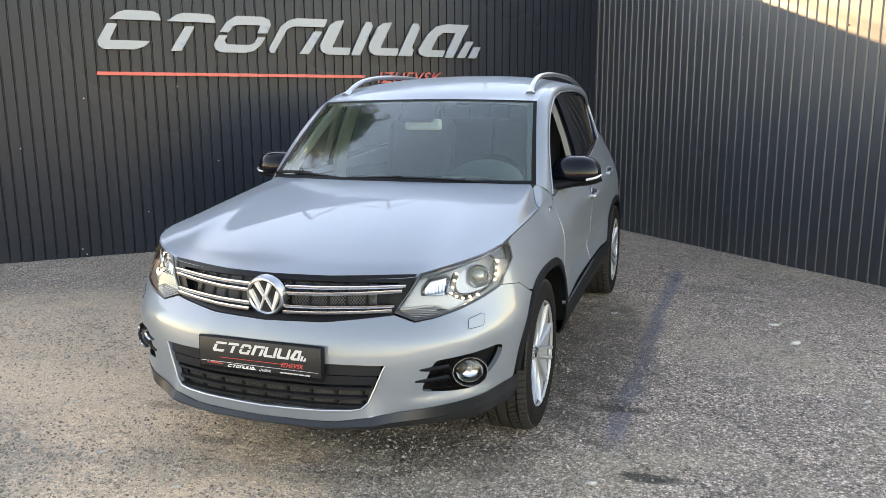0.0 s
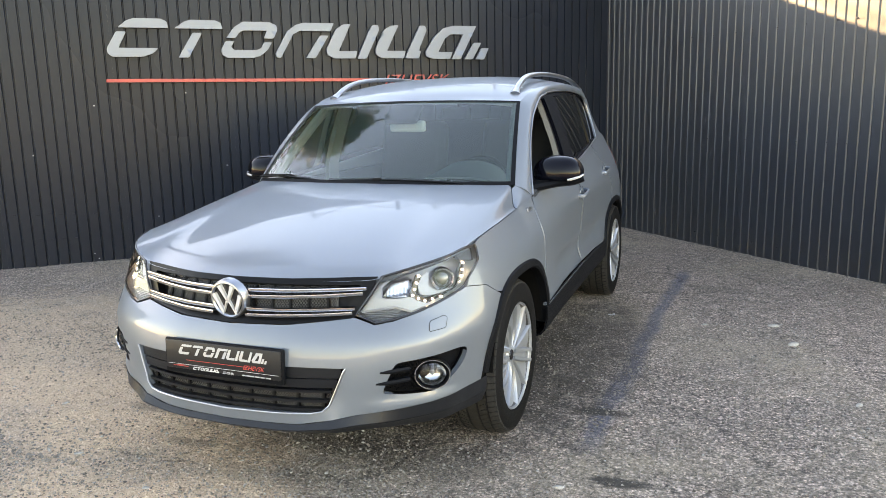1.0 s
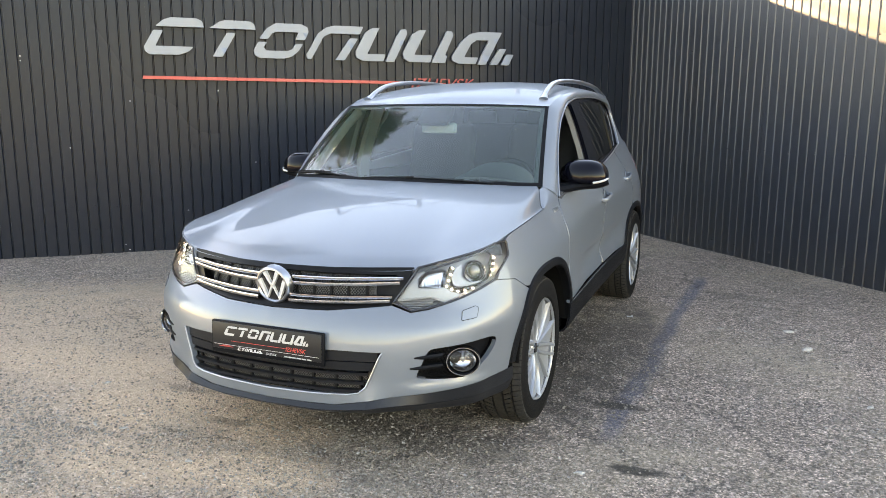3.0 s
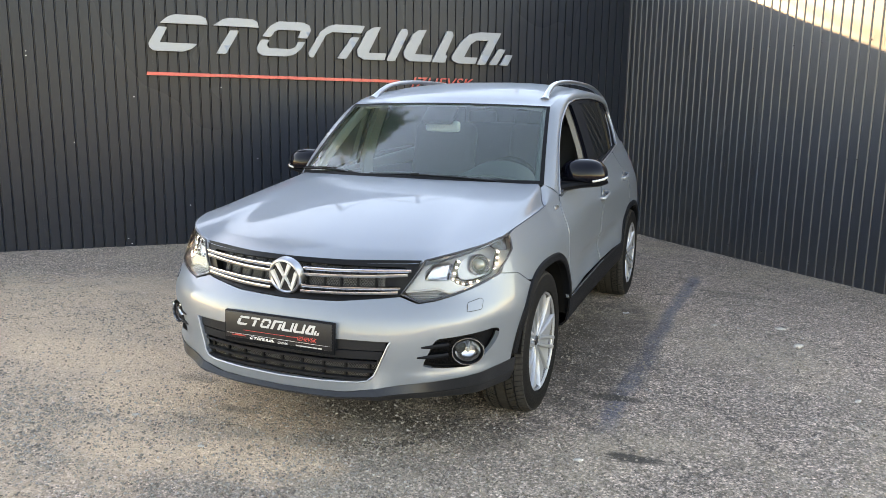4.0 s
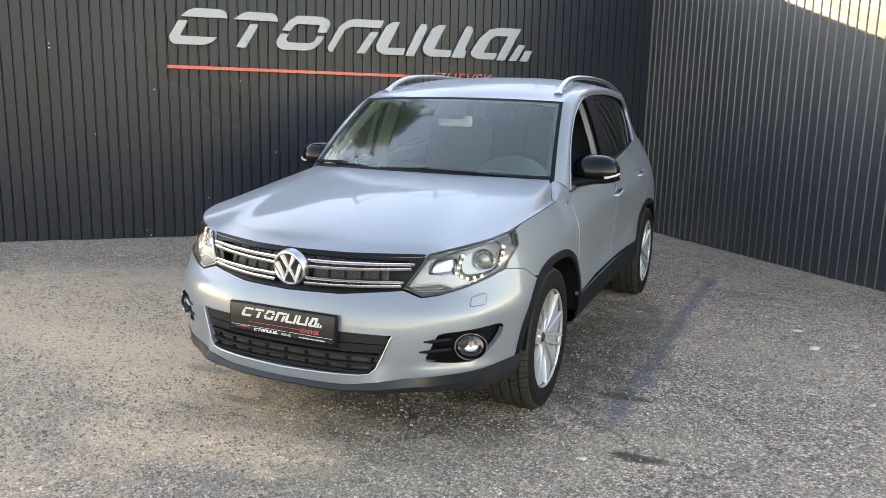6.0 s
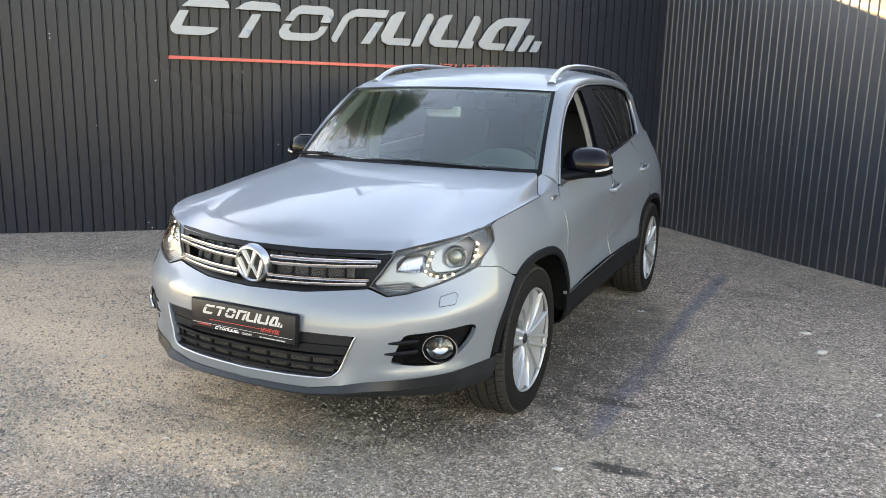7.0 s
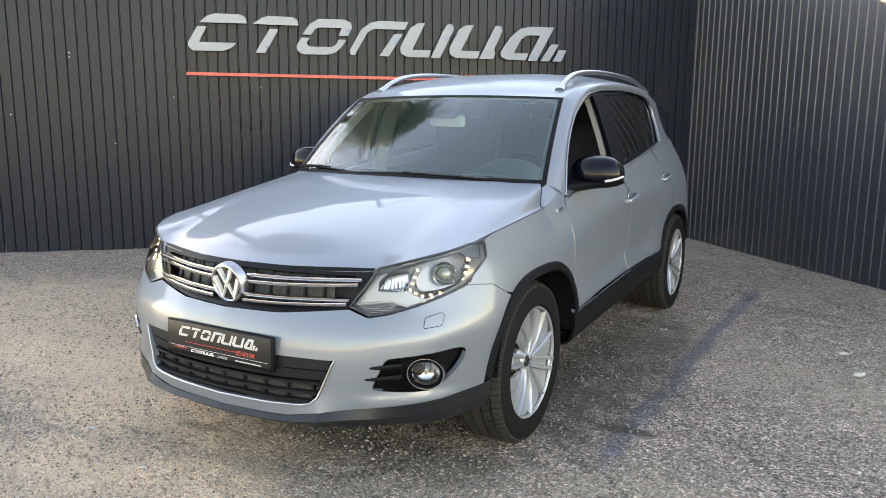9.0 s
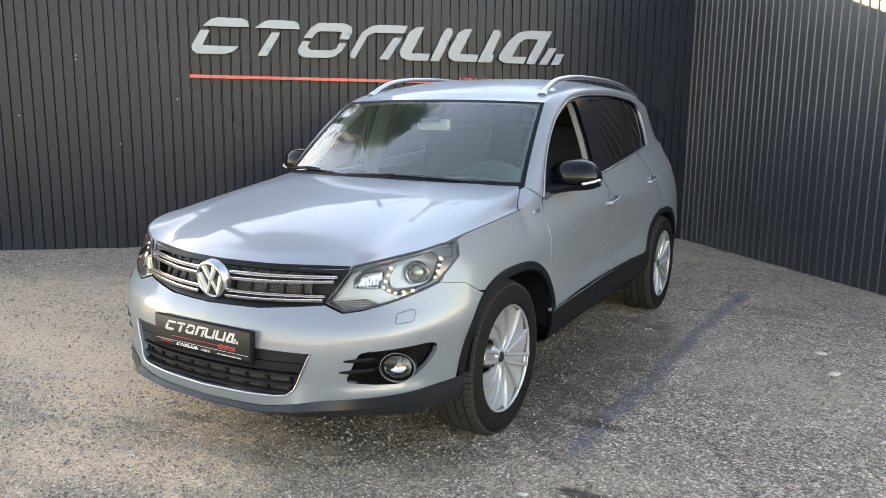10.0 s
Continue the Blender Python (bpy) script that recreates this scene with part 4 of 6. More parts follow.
def build_plate():
    holder = part("number_plate_holder", block((0.535, 0.018, 0.134), (0, 0, 0), 0.006), PLASTIC, car, "black plate holder with a blank show plate")
    holder.matrix_basis = pose(0, -0.925, 0.533, -3, 0, 0)
    part("plate", block((0.518, 0.006, 0.110), (0, -0.0105, 0.006), 0.003), PLATE, holder)
    # slanted pale strokes, then bars for the small print
    strokes = (
        [(-0.206, 0.036), (-0.199, 0.044), (-0.148, 0.044), (-0.150, 0.036)], [(-0.210, 0.033), (-0.196, 0.033), (-0.205, 0.016), (-0.162, 0.016), (-0.170, 0.007), (-0.216, 0.007), (-0.222, 0.014)],
        [(-0.142, 0.036), (-0.135, 0.044), (-0.086, 0.044), (-0.088, 0.036)], [(-0.118, 0.033), (-0.104, 0.033), (-0.120, 0.007), (-0.134, 0.007)],
        [(-0.080, 0.028), (-0.066, 0.044), (-0.028, 0.044), (-0.022, 0.037), (-0.026, 0.028), (-0.038, 0.028), (-0.036, 0.036), (-0.060, 0.036), (-0.066, 0.028)],
        [(-0.082, 0.024), (-0.070, 0.024), (-0.074, 0.015), (-0.048, 0.015), (-0.042, 0.024), (-0.028, 0.024), (-0.040, 0.007), (-0.080, 0.007), (-0.088, 0.013)],
        [(-0.028, 0.007), (-0.006, 0.044), (0.046, 0.044), (0.042, 0.036), (0.004, 0.036), (-0.014, 0.007)], [(0.026, 0.032), (0.039, 0.032), (0.024, 0.007), (0.010, 0.007)],
        [(0.062, 0.043), (0.050, 0.043), (0.034, 0.014), (0.040, 0.006), (0.076, 0.006), (0.080, 0.014), (0.050, 0.014)], [(0.098, 0.043), (0.108, 0.043), (0.092, 0.006), (0.079, 0.006)],
        [(0.128, 0.043), (0.116, 0.043), (0.100, 0.014), (0.106, 0.006), (0.142, 0.006), (0.146, 0.014), (0.116, 0.014)], [(0.162, 0.043), (0.172, 0.043), (0.158, 0.006), (0.144, 0.006)],
        [(0.224, 0.043), (0.192, 0.043), (0.166, 0.014), (0.172, 0.006), (0.198, 0.006), (0.202, 0.014), (0.184, 0.014), (0.200, 0.034), (0.208, 0.034), (0.197, 0.006), (0.210, 0.006)],
        [(0.222, 0.024), (0.232, 0.024), (0.224, 0.006), (0.213, 0.006)], [(0.236, 0.018), (0.244, 0.018), (0.240, 0.006), (0.228, 0.006)],
    )
    for pts in strokes:
        b = slab([(x * 0.86 - 0.008, z * 1.05 - 0.002) for x, z in pts], 0.0012, gap=0.03)
        b.transform(pose(0, -0.0135, 0.004))
        part("pale_stroke", b, PALE_INK, holder, smooth=False)
        b = slab([(x * 0.26 - 0.076, z * 0.30) for x, z in pts], 0.0010, gap=0.03)
        b.transform(pose(0, -0.0137, -0.0485))
        part("pale_stroke", b, WHITE_INK, holder, smooth=False)
    bars = [("red_line", -0.165, 0.115, -0.012, 0.0016, RED_INK), ("rim_line", -0.25, 0.25, -0.030, 0.0012, GREY_INK), ("red_mark", -0.225, -0.155, -0.037, 0.0022, RED_INK), ("red_mark", -0.208, -0.172, -0.0335, 0.0022, RED_INK)]
    bars += [("small_bar", x, x + w, -0.044, 0.0048, PALE_INK) for x, w in ((0.092, 0.014), (0.110, 0.034), (0.148, 0.020), (0.172, 0.020), (0.196, 0.020))]
    for name, x0, x1, z, h, mat in bars:
        part(name, block((x1 - x0, 0.001, h), ((x0 + x1) / 2, -0.0142, z), 0), mat, holder, smooth=False)
    fc = bpy.data.curves.new("lettering", "FONT")
    fc.body, fc.size, fc.shear, fc.extrude = "IZHEVSK", 0.024, 0.3, 0.0004
    fc.materials.append(RED_INK)
    t = new("lettering", fc)
    t.parent = holder
    t.matrix_basis = pose(0.095, -0.0142, -0.022, 90, 0, 0)
    fs = bpy.data.curves.new("lettering", "FONT")
    fs.body, fs.size, fs.shear, fs.extrude = "IZHEVSK", 0.013, 0.3, 0.0004
    fs.materials.append(GREY_INK)
    t = new("lettering", fs)
    t.parent = holder
    t.matrix_basis = pose(0.003, -0.0142, -0.048, 90, 0, 0)


# -- headlights
LAMP = sx((0.515, 0.703), (0.585, 0.677), (0.642, 0.687), (0.711, 0.707), (0.771, 0.729), (0.820, 0.754), (0.848, 0.772), (0.862, 0.798)) + [(s_of(y=-0.368), 0.854), (s_of(y=-0.350), 0.898), (s_of(y=-0.356), 0.908)] \
    + sx((0.870, 0.907), (0.836, 0.894), (0.759, 0.872), (0.688, 0.857), (0.612, 0.837))


def build_headlight(flip):
    f = mirrored if flip else (lambda b: b)
    back = [[skin(u, v, o) for u, v in dense(LAMP, 0.02)] for o in (-0.003, -0.075)]
    back = [r + r[:1] for r in back]
    house_ob = part("headlight", f(joined(loft(back[::-1]), patch(LAMP, skin_at(-0.075), 0.03, thick=0))), LAMP_BACK, car, "clear headlight with lit dotted running lights")
    part("lens", f(patch(LAMP, skin_at(0.001), 0.025, thick=0)), CLEAR, house_ob)
    part("seal", f(sweep([skin(u, v, -0.002) for u, v in dense(LAMP, 0.02)], ring(0.005, n=6), closed=True)), LAMP_DARK, house_ob)
    # dark upper bezel
    bez = sx((0.615, 0.834), (0.640, 0.818), (0.70, 0.838), (0.76, 0.850), (0.82, 0.868), (0.855, 0.880), (0.868, 0.860)) + [(s_of(y=-0.375), 0.850), (s_of(y=-0.356), 0.895), (s_of(y=-0.36), 0.905)] + sx((0.868, 0.904), (0.836, 0.891), (0.759, 0.869), (0.688, 0.854))
    part("bezel", f(patch(bez, skin_at(-0.022), 0.03, thick=0.01)), LAMP_DARK, house_ob)
    # inner chamber and its bright sweep
    low = sx((0.530, 0.708), (0.600, 0.717), (0.655, 0.725), (0.712, 0.706), (0.767, 0.713), (0.815, 0.727), (0.852, 0.750), (0.820, 0.742), (0.767, 0.731), (0.735, 0.742), (0.712, 0.758), (0.66, 0.752), (0.610, 0.755), (0.612, 0.790), (0.640, 0.816), (0.604, 0.806))
    part("lower_reflector", f(patch(low, skin_at(-0.030), 0.03, thick=0.010)), LAMP_GREY, house_ob, "pale satin lamp shell")
    # pale bar added to draw the shell's bright lower edge
    guide = [skin(u, v, -0.026) for u, v in dense(sx((0.535, 0.707), (0.655, 0.7235), (0.712, 0.7045), (0.767, 0.7115), (0.815, 0.7255), (0.850, 0.748)), 0.015, False)]
    part("shell_edge", f(sweep(guide, ring(0.0042, n=6), up=(0, -1, 0))), PALE_INK, house_ob, "pale lower edge of the lamp shell")
    for k in range(5):
        z_r = 0.683 + 0.006 * k
        rib = [skin(s_of(x=x), z_r + 0.02 * (x - 0.59), -0.034) for x in np.linspace(0.565 - 0.008 * k, 0.700 - 0.012 * k, 9)]
        part("reflector_rib", f(sweep(rib, ring(0.0021, 0.003, 6), up=(0, -1, 0))), LAMP_GREY, house_ob)
    inner = rounded(sx((0.745, 0.795), (0.748, 0.764), (0.765, 0.757), (0.80, 0.758), (0.838, 0.770), (0.800, 0.768), (0.779, 0.790), (0.790, 0.842), (0.766, 0.826)), 0.008)
    part("inner_panel", f(patch(inner, skin_at(-0.034), 0.02, thick=0.008)), LAMP_GREY, house_ob)
    cham = rounded(sx((0.610, 0.755), (0.712, 0.770), (0.728, 0.822), (0.645, 0.806)), 0.012)
    rows = [[skin(u, v, o) for u, v in dense(cham, 0.015)] for o in (-0.028, -0.07)]
    rows = [r + r[:1] for r in rows]
    part("reflector", f(joined(loft(rows[::-1]), patch(cham, skin_at(-0.068), 0.02, thick=0))), REFLECTOR, house_ob)
    for i in range(6):
        s0 = cham[0][0] + (cham[8][0] - cham[0][0]) * (0.15 + 0.14 * i)
        part("flute", f(sweep([skin(s0, 0.752, -0.055), skin(s0 + 0.006, 0.788, -0.055)], ring(0.006, n=8), up=(0, -1, 0))), CHROME, house_ob)
    # projector
    c = skin(s_of(x=0.822), 0.803, -0.045)
    out = Vector((0.50, -0.86, 0.05)).normalized()
    m = Matrix.Translation(c) @ out.to_track_quat("Y", "Z").to_matrix().to_4x4()
    hoop = lathe([(0.036, -0.03), (0.037, 0.006), (0.041, 0.010), (0.045, 0.004), (0.046, -0.03)], 36, "y")
    ball = lathe([(0.0, 0.012), (0.012, 0.010), (0.024, 0.004), (0.033, -0.008), (0.036, -0.02)], 32, "y")
    for b in (hoop, ball):
        b.transform(m)
    part("projector_ring", f(hoop), REFLECTOR, house_ob)
    part("projector", f(ball), LENS, house_ob, "dark glass projector")
    # running lights, a hook of dots
    leds = ((0.755, 0.828), (0.742, 0.805), (0.730, 0.783), (0.721, 0.762), (0.740, 0.749), (0.761, 0.740), (0.783, 0.742), (0.804, 0.746), (0.824, 0.751), (0.843, 0.762), (0.855, 0.781), (0.862, 0.803), (0.867, 0.825), (0.872, 0.847))
    for x, z in leds:
        p = skin(s_of(x=x), z, -0.030)
        nrm = (skin(s_of(x=x), z, 0) - p).normalized()
        b = lathe([(0.0, 0.004), (0.0024, 0.003), (0.0038, 0.0), (0.0038, -0.01)], 12, "y")
        b.transform(Matrix.Translation(p) @ nrm.to_track_quat("Y", "Z").to_matrix().to_4x4())
        part("led", f(b), LED, house_ob, "lit")
    hook = curve_through([(s_of(x=x), z) for x, z in leds], 3)
    rows = [[skin(u, v, o) for u, v in hook] for o in (-0.034, -0.04)]
    part("led_track", f(sweep([skin(u, v, -0.036) for u, v in hook], [(-0.011, -0.006), (0.011, -0.006), (0.011, 0.002), (-0.011, 0.002)], up=[(skin(u, v, 0.0) - skin(u, v, -0.03)) for u, v in hook])), LAMP_DARK, house_ob)
    return house_ob


# -- flanks
def build_flanks():
    door_f = [(0.496, 1.000), (0.475, 0.96), (0.447, 0.90), (0.448, 0.70), (0.452, 0.462)]
    b_gap = [(1.300, 1.078), (1.385, 0.93), (1.392, 0.79), (1.395, 0.60), (1.395, 0.500)]
    r_gap = [(2.20, 1.160), (2.33, 1.05), (2.44, 0.92), (2.475, 0.82)]

    def fender():
        lamp_edge = [(s_of(y=-0.2865), 0.7105), (s_of(y=-0.3645), 0.7545), (s_of(x=0.8555), 0.7712), (s_of(x=0.8645), 0.799), (s_of(y=-0.358), 0.854), (s_of(y=-0.340), 0.898), (s_of(y=-0.340), 0.912)]
        seam = sy(*[(y, hood_edge_z(y) - 0.002) for y in (-0.28, -0.2, -0.1, 0.05, 0.15, 0.25, 0.35, 0.42, 0.49)])
        rear = sy(*[(y - 0.004, z) for y, z in door_f[1:]])
        arch = arch_line(ARCH_Y, 12, 128, ARCH_R)
        out = lamp_edge + seam + rear + arch
        return patch(out[::-1], fender_skin, 0.025, thick=0.014)
    both("fender", fender, PAINT, car)

    def door(front, rear, low):
        top = [(y, belt_z(y) - 0.004) for y in np.linspace(front[0][0] + 0.01, rear[0][0] - 0.01, 12)]
        f = [(y + 0.003, z) for y, z in front]
        r = [(y - 0.003, z) for y, z in rear]
        return sy(*f[::-1][:-1]) + sy(*top) + sy(*r[1:]) + low
    fd = door(door_f, b_gap, sy((1.38, 0.497), (0.9, 0.483), (0.46, 0.462)))
    rd = door([(y + 0.004, z) for y, z in b_gap], r_gap, arch_line(ARCH_REAR, 106, 158, ARCH_R)[1:] + sy((2.10, 0.500), (1.41, 0.499)))
    for flip in (False, True):
        f = mirrored if flip else (lambda b: b)
        for outline, hy, hz, label in ((fd, 1.345, 0.922, "open front window"), (rd, 2.285, 0.975, "tinted rear window")):
            d = part("door", f(patch(outline[::-1], door_skin, 0.028, thick=0.02)), PAINT, car, label)
            # handle: cup and bow
            base = skin(s_of(y=hy), hz)
            cup = lathe([(0.0, -0.016), (0.020, -0.014), (0.033, -0.002), (0.036, 0.003), (0.039, 0.0)], 24, "x")
            cup.transform(Matrix.Translation(base) @ Matrix.Diagonal((1, 1.0, 1.25, 1)))
            part("handle_cup", f(cup), PAINT, d)
            path = [base + Vector((o, dy, dz)) for o, dy, dz in ((-0.004, -0.085, -0.012), (0.022, -0.075, -0.011), (0.032, -0.045, -0.006), (0.034, 0.0, 0.0), (0.032, 0.045, 0.006), (0.022, 0.075, 0.010), (-0.004, 0.085, 0.011))]
            part("door_handle", f(sweep(curve_through(path, 4), ring(0.014, 0.009, 10), up=(1, 0, 0))), PAINT, d)

    def quarter():
        gap = [(y + 0.004, z) for y, z in r_gap]
        out = sy(*gap[::-1]) + sy(*[(y, belt_z(y)) for y in (2.4, 2.62, 2.9, 3.2)]) + [(S_END - 0.55, 1.20), (S_END, 1.20), (S_END, 0.30), (S_END - 0.6, 0.28), (s_of(y=3.15), 0.30)] + arch_line(ARCH_REAR, 0, 104, ARCH_R)
        return patch(out[::-1], skin, 0.04, thick=0.014)
    both("quarter_panel", quarter, PAINT, car)

    def tail_lamp():
        return patch(sy((3.20, 0.93), (3.17, 1.00), (3.20, 1.09), (3.30, 1.11), (3.38, 1.08), (3.38, 0.90), (3.28, 0.895))[::-1], skin_at(0.004), 0.03, thick=0.012)
    both("tail_lamp", tail_lamp, TAIL_RED, car, "red tail lamp")

    def ring_clad(cy, a0, a1):
        def make():
            rows = []
            for r, o in ((-0.002, 0.001), (0.003, 0.010), (0.030, 0.013), (0.038, 0.006), (0.038, -0.05)):
                pts = [arch_point(cy, a, r) for a in np.linspace(a0, a1, 44)]
                rows.append([skin(s_of(y=y), z, o) for y, z in pts])
            return thicken(loft(rows), 0.006)
        return make
    both("arch_trim", ring_clad(ARCH_Y, 5, 172), PLASTIC, car, "black wheel arch trim")
    both("arch_trim", ring_clad(ARCH_REAR, -4, 174), PLASTIC, car, "black wheel arch trim")

    def sill():
        rows = []
        for k, low, o in ((0.0, 0.0, -0.002), (0.03, 0.0, 0.012), (0.45, 0.0, 0.015), (0.85, 0.0, 0.006), (1.0, 0.0, -0.012), (1.0, 0.035, -0.11)):
            row = []
            for i in range(33):
                y = 0.435 + (2.185 - 0.435) * i / 32
                top = 0.462 + (0.500 - 0.462) * min(1, i / 16)
                foot = 0.310 + 0.034 * min(1, i / 24)
                row.append(skin(s_of(y=y), top + (foot - top) * k - low, o))
            rows.append(row)
        return thicken(loft(rows[::-1]), 0.01)
    both("sill", sill, PLASTIC, car, "black sill cladding")

    def rub():
        return sweep([skin(s_of(y=y), 0.466 + 0.037 * min(1, (y - 0.435) / 0.9), 0.013) for y in np.linspace(0.45, 1.385, 14)], ring(0.004, n=6))
    both("sill_strip", rub, CHROME, car, "thin bright strip")

    def fold(line, on=skin):
        return lambda: sweep([on(s_of(y=y), z) + Vector((0.0006, 0, 0)) for y, z in dense(line, 0.03, False)], ring(0.0024, n=6), up=(1, 0, 0))
    both("door_edge", fold([(y - 0.002, z) for y, z in door_f[1:]], fender_skin), PAINT, car)
    both("door_edge", fold([(y + 0.004, z) for y, z in b_gap[1:]], door_skin), PAINT, car)
    both("door_edge", fold([(y + 0.004, z) for y, z in r_gap]), PAINT, car)

    def side_badge():
        b = block((0.006, 0.088, 0.018), (0, 0, 0), 0.003, 2)
        c = fender_skin(s_of(y=0.405), 0.952)
        up = (fender_skin(s_of(y=0.405), 0.972) - c).normalized()
        b.transform(Matrix.Translation(c) @ pose(0, 0, 0, 3, -math.degrees(math.atan2(-up.x, up.z)), 0))
        return b
    both("side_badge", side_badge, SATIN, car, "small chrome side badge")

    def pillar_base():
        inner = [hood_point(k, 1.0) + Vector((0.002, 0.004, 0.0)) for k in (1.0, 0.985, 0.97, 0.955, 0.94, 0.925)] + [ws_point(1.0, 0.0), ws_point(1.0, 0.015)]
        ys = np.linspace(inner[0].y, 0.500, len(inner))
        outer = [fender_skin(s_of(y=y), hood_edge_z(y) - 0.002) for y in ys]
        rows = [[p.lerp(q, k) + Vector((0.004, 0, 0.006)) * (4 * k * (1 - k)) for p, q in zip(inner, outer)] for k in (0, 0.25, 0.5, 0.75, 1)]
        b = loft(rows)
        bmesh.ops.recalc_face_normals(b, faces=b.faces)
        if sum(f.normal.z for f in b.faces) < 0:
            bmesh.ops.reverse_faces(b, faces=b.faces)
        return thicken(b, 0.012)
    both("pillar_base", pillar_base, PAINT, car, sharp=60)

    # wheel housings, floor, engine bay and tail closing
    def housing(cy):
        def make():
            rows = []
            for x in (0.875, 0.60):
                rows.append([Vector((x, cy + 0.405 * math.cos(a), ARCH_Z + 0.405 * math.sin(a))) for a in np.linspace(0.12, math.pi - 0.12, 24)])
            b = loft(rows)
            cap = to_bm([Vector((0.60, cy + 0.405 * math.cos(a), ARCH_Z + 0.405 * math.sin(a))) for a in np.linspace(0.12, math.pi - 0.12, 24)], [tuple(range(24))])
            return joined(b, cap)
        return make
    both("wheel_housing", housing(ARCH_Y), DARK, car)
    both("wheel_housing", housing(ARCH_REAR), DARK, car)
    part("underbody", block((1.24, 3.75, 0.05), (0, 1.42, 0.29), 0.01), DARK, car)
    # added unseen slab that keeps light off the ground under the car
    part("floor_pan", block((1.68, 1.56, 0.05), (0, 1.31, 0.325), 0.01), DARK, car)
    part("bulkhead", block((1.25, 0.06, 0.55), (0, -0.42, 0.52), 0.01), DARK, car)
    part("cabin_floor", block((1.46, 2.60, 0.36), (0, 1.85, 0.51), 0.02), DARK, car)


# -- greenhouse
def ws_point(u, v):
    """The windscreen: u from -1 to 1 across, v from base to header."""
    a = abs(u)
    base = Vector((0.742, 0.285 + 0.150 * a**2, 1.066 - 0.006 * a))
    head = Vector((0.640, 0.825 + 0.070 * a**2, 1.482 - 0.014 * a**2))
    p = base.lerp(head, v)
    p.x *= u
    b = 0.022 * 4 * v * (1 - v) * (1 - 0.3 * a * a)
    p.z += b * 0.75
    p.y -= b * 0.65
    return p


ROOF_EDGE = [(0.897, 1.470), (1.05, 1.515), (1.25, 1.548), (1.5, 1.568), (1.9, 1.578), (2.3, 1.570), (2.7, 1.545), (3.0, 1.505), (3.12, 1.480)]
roof_edge_z = spline([p[0] for p in ROOF_EDGE], [p[1] for p in ROOF_EDGE])
roof_mid_z = spline([0.825, 0.95, 1.2, 1.5, 1.9, 2.4, 2.9, 3.12], [1.482, 1.535, 1.592, 1.625, 1.640, 1.625, 1.575, 1.540])
WINDOW = [(0.515, 1.010), (0.60, 1.145), (0.69, 1.250), (0.79, 1.335), (0.90, 1.405), (1.09, 1.480), (1.25, 1.506), (1.41, 1.521), (1.86, 1.533), (2.25, 1.520), (2.50, 1.498), (2.585, 1.470), (2.615, 1.42), (2.60, 1.30), (2.565, 1.195)]


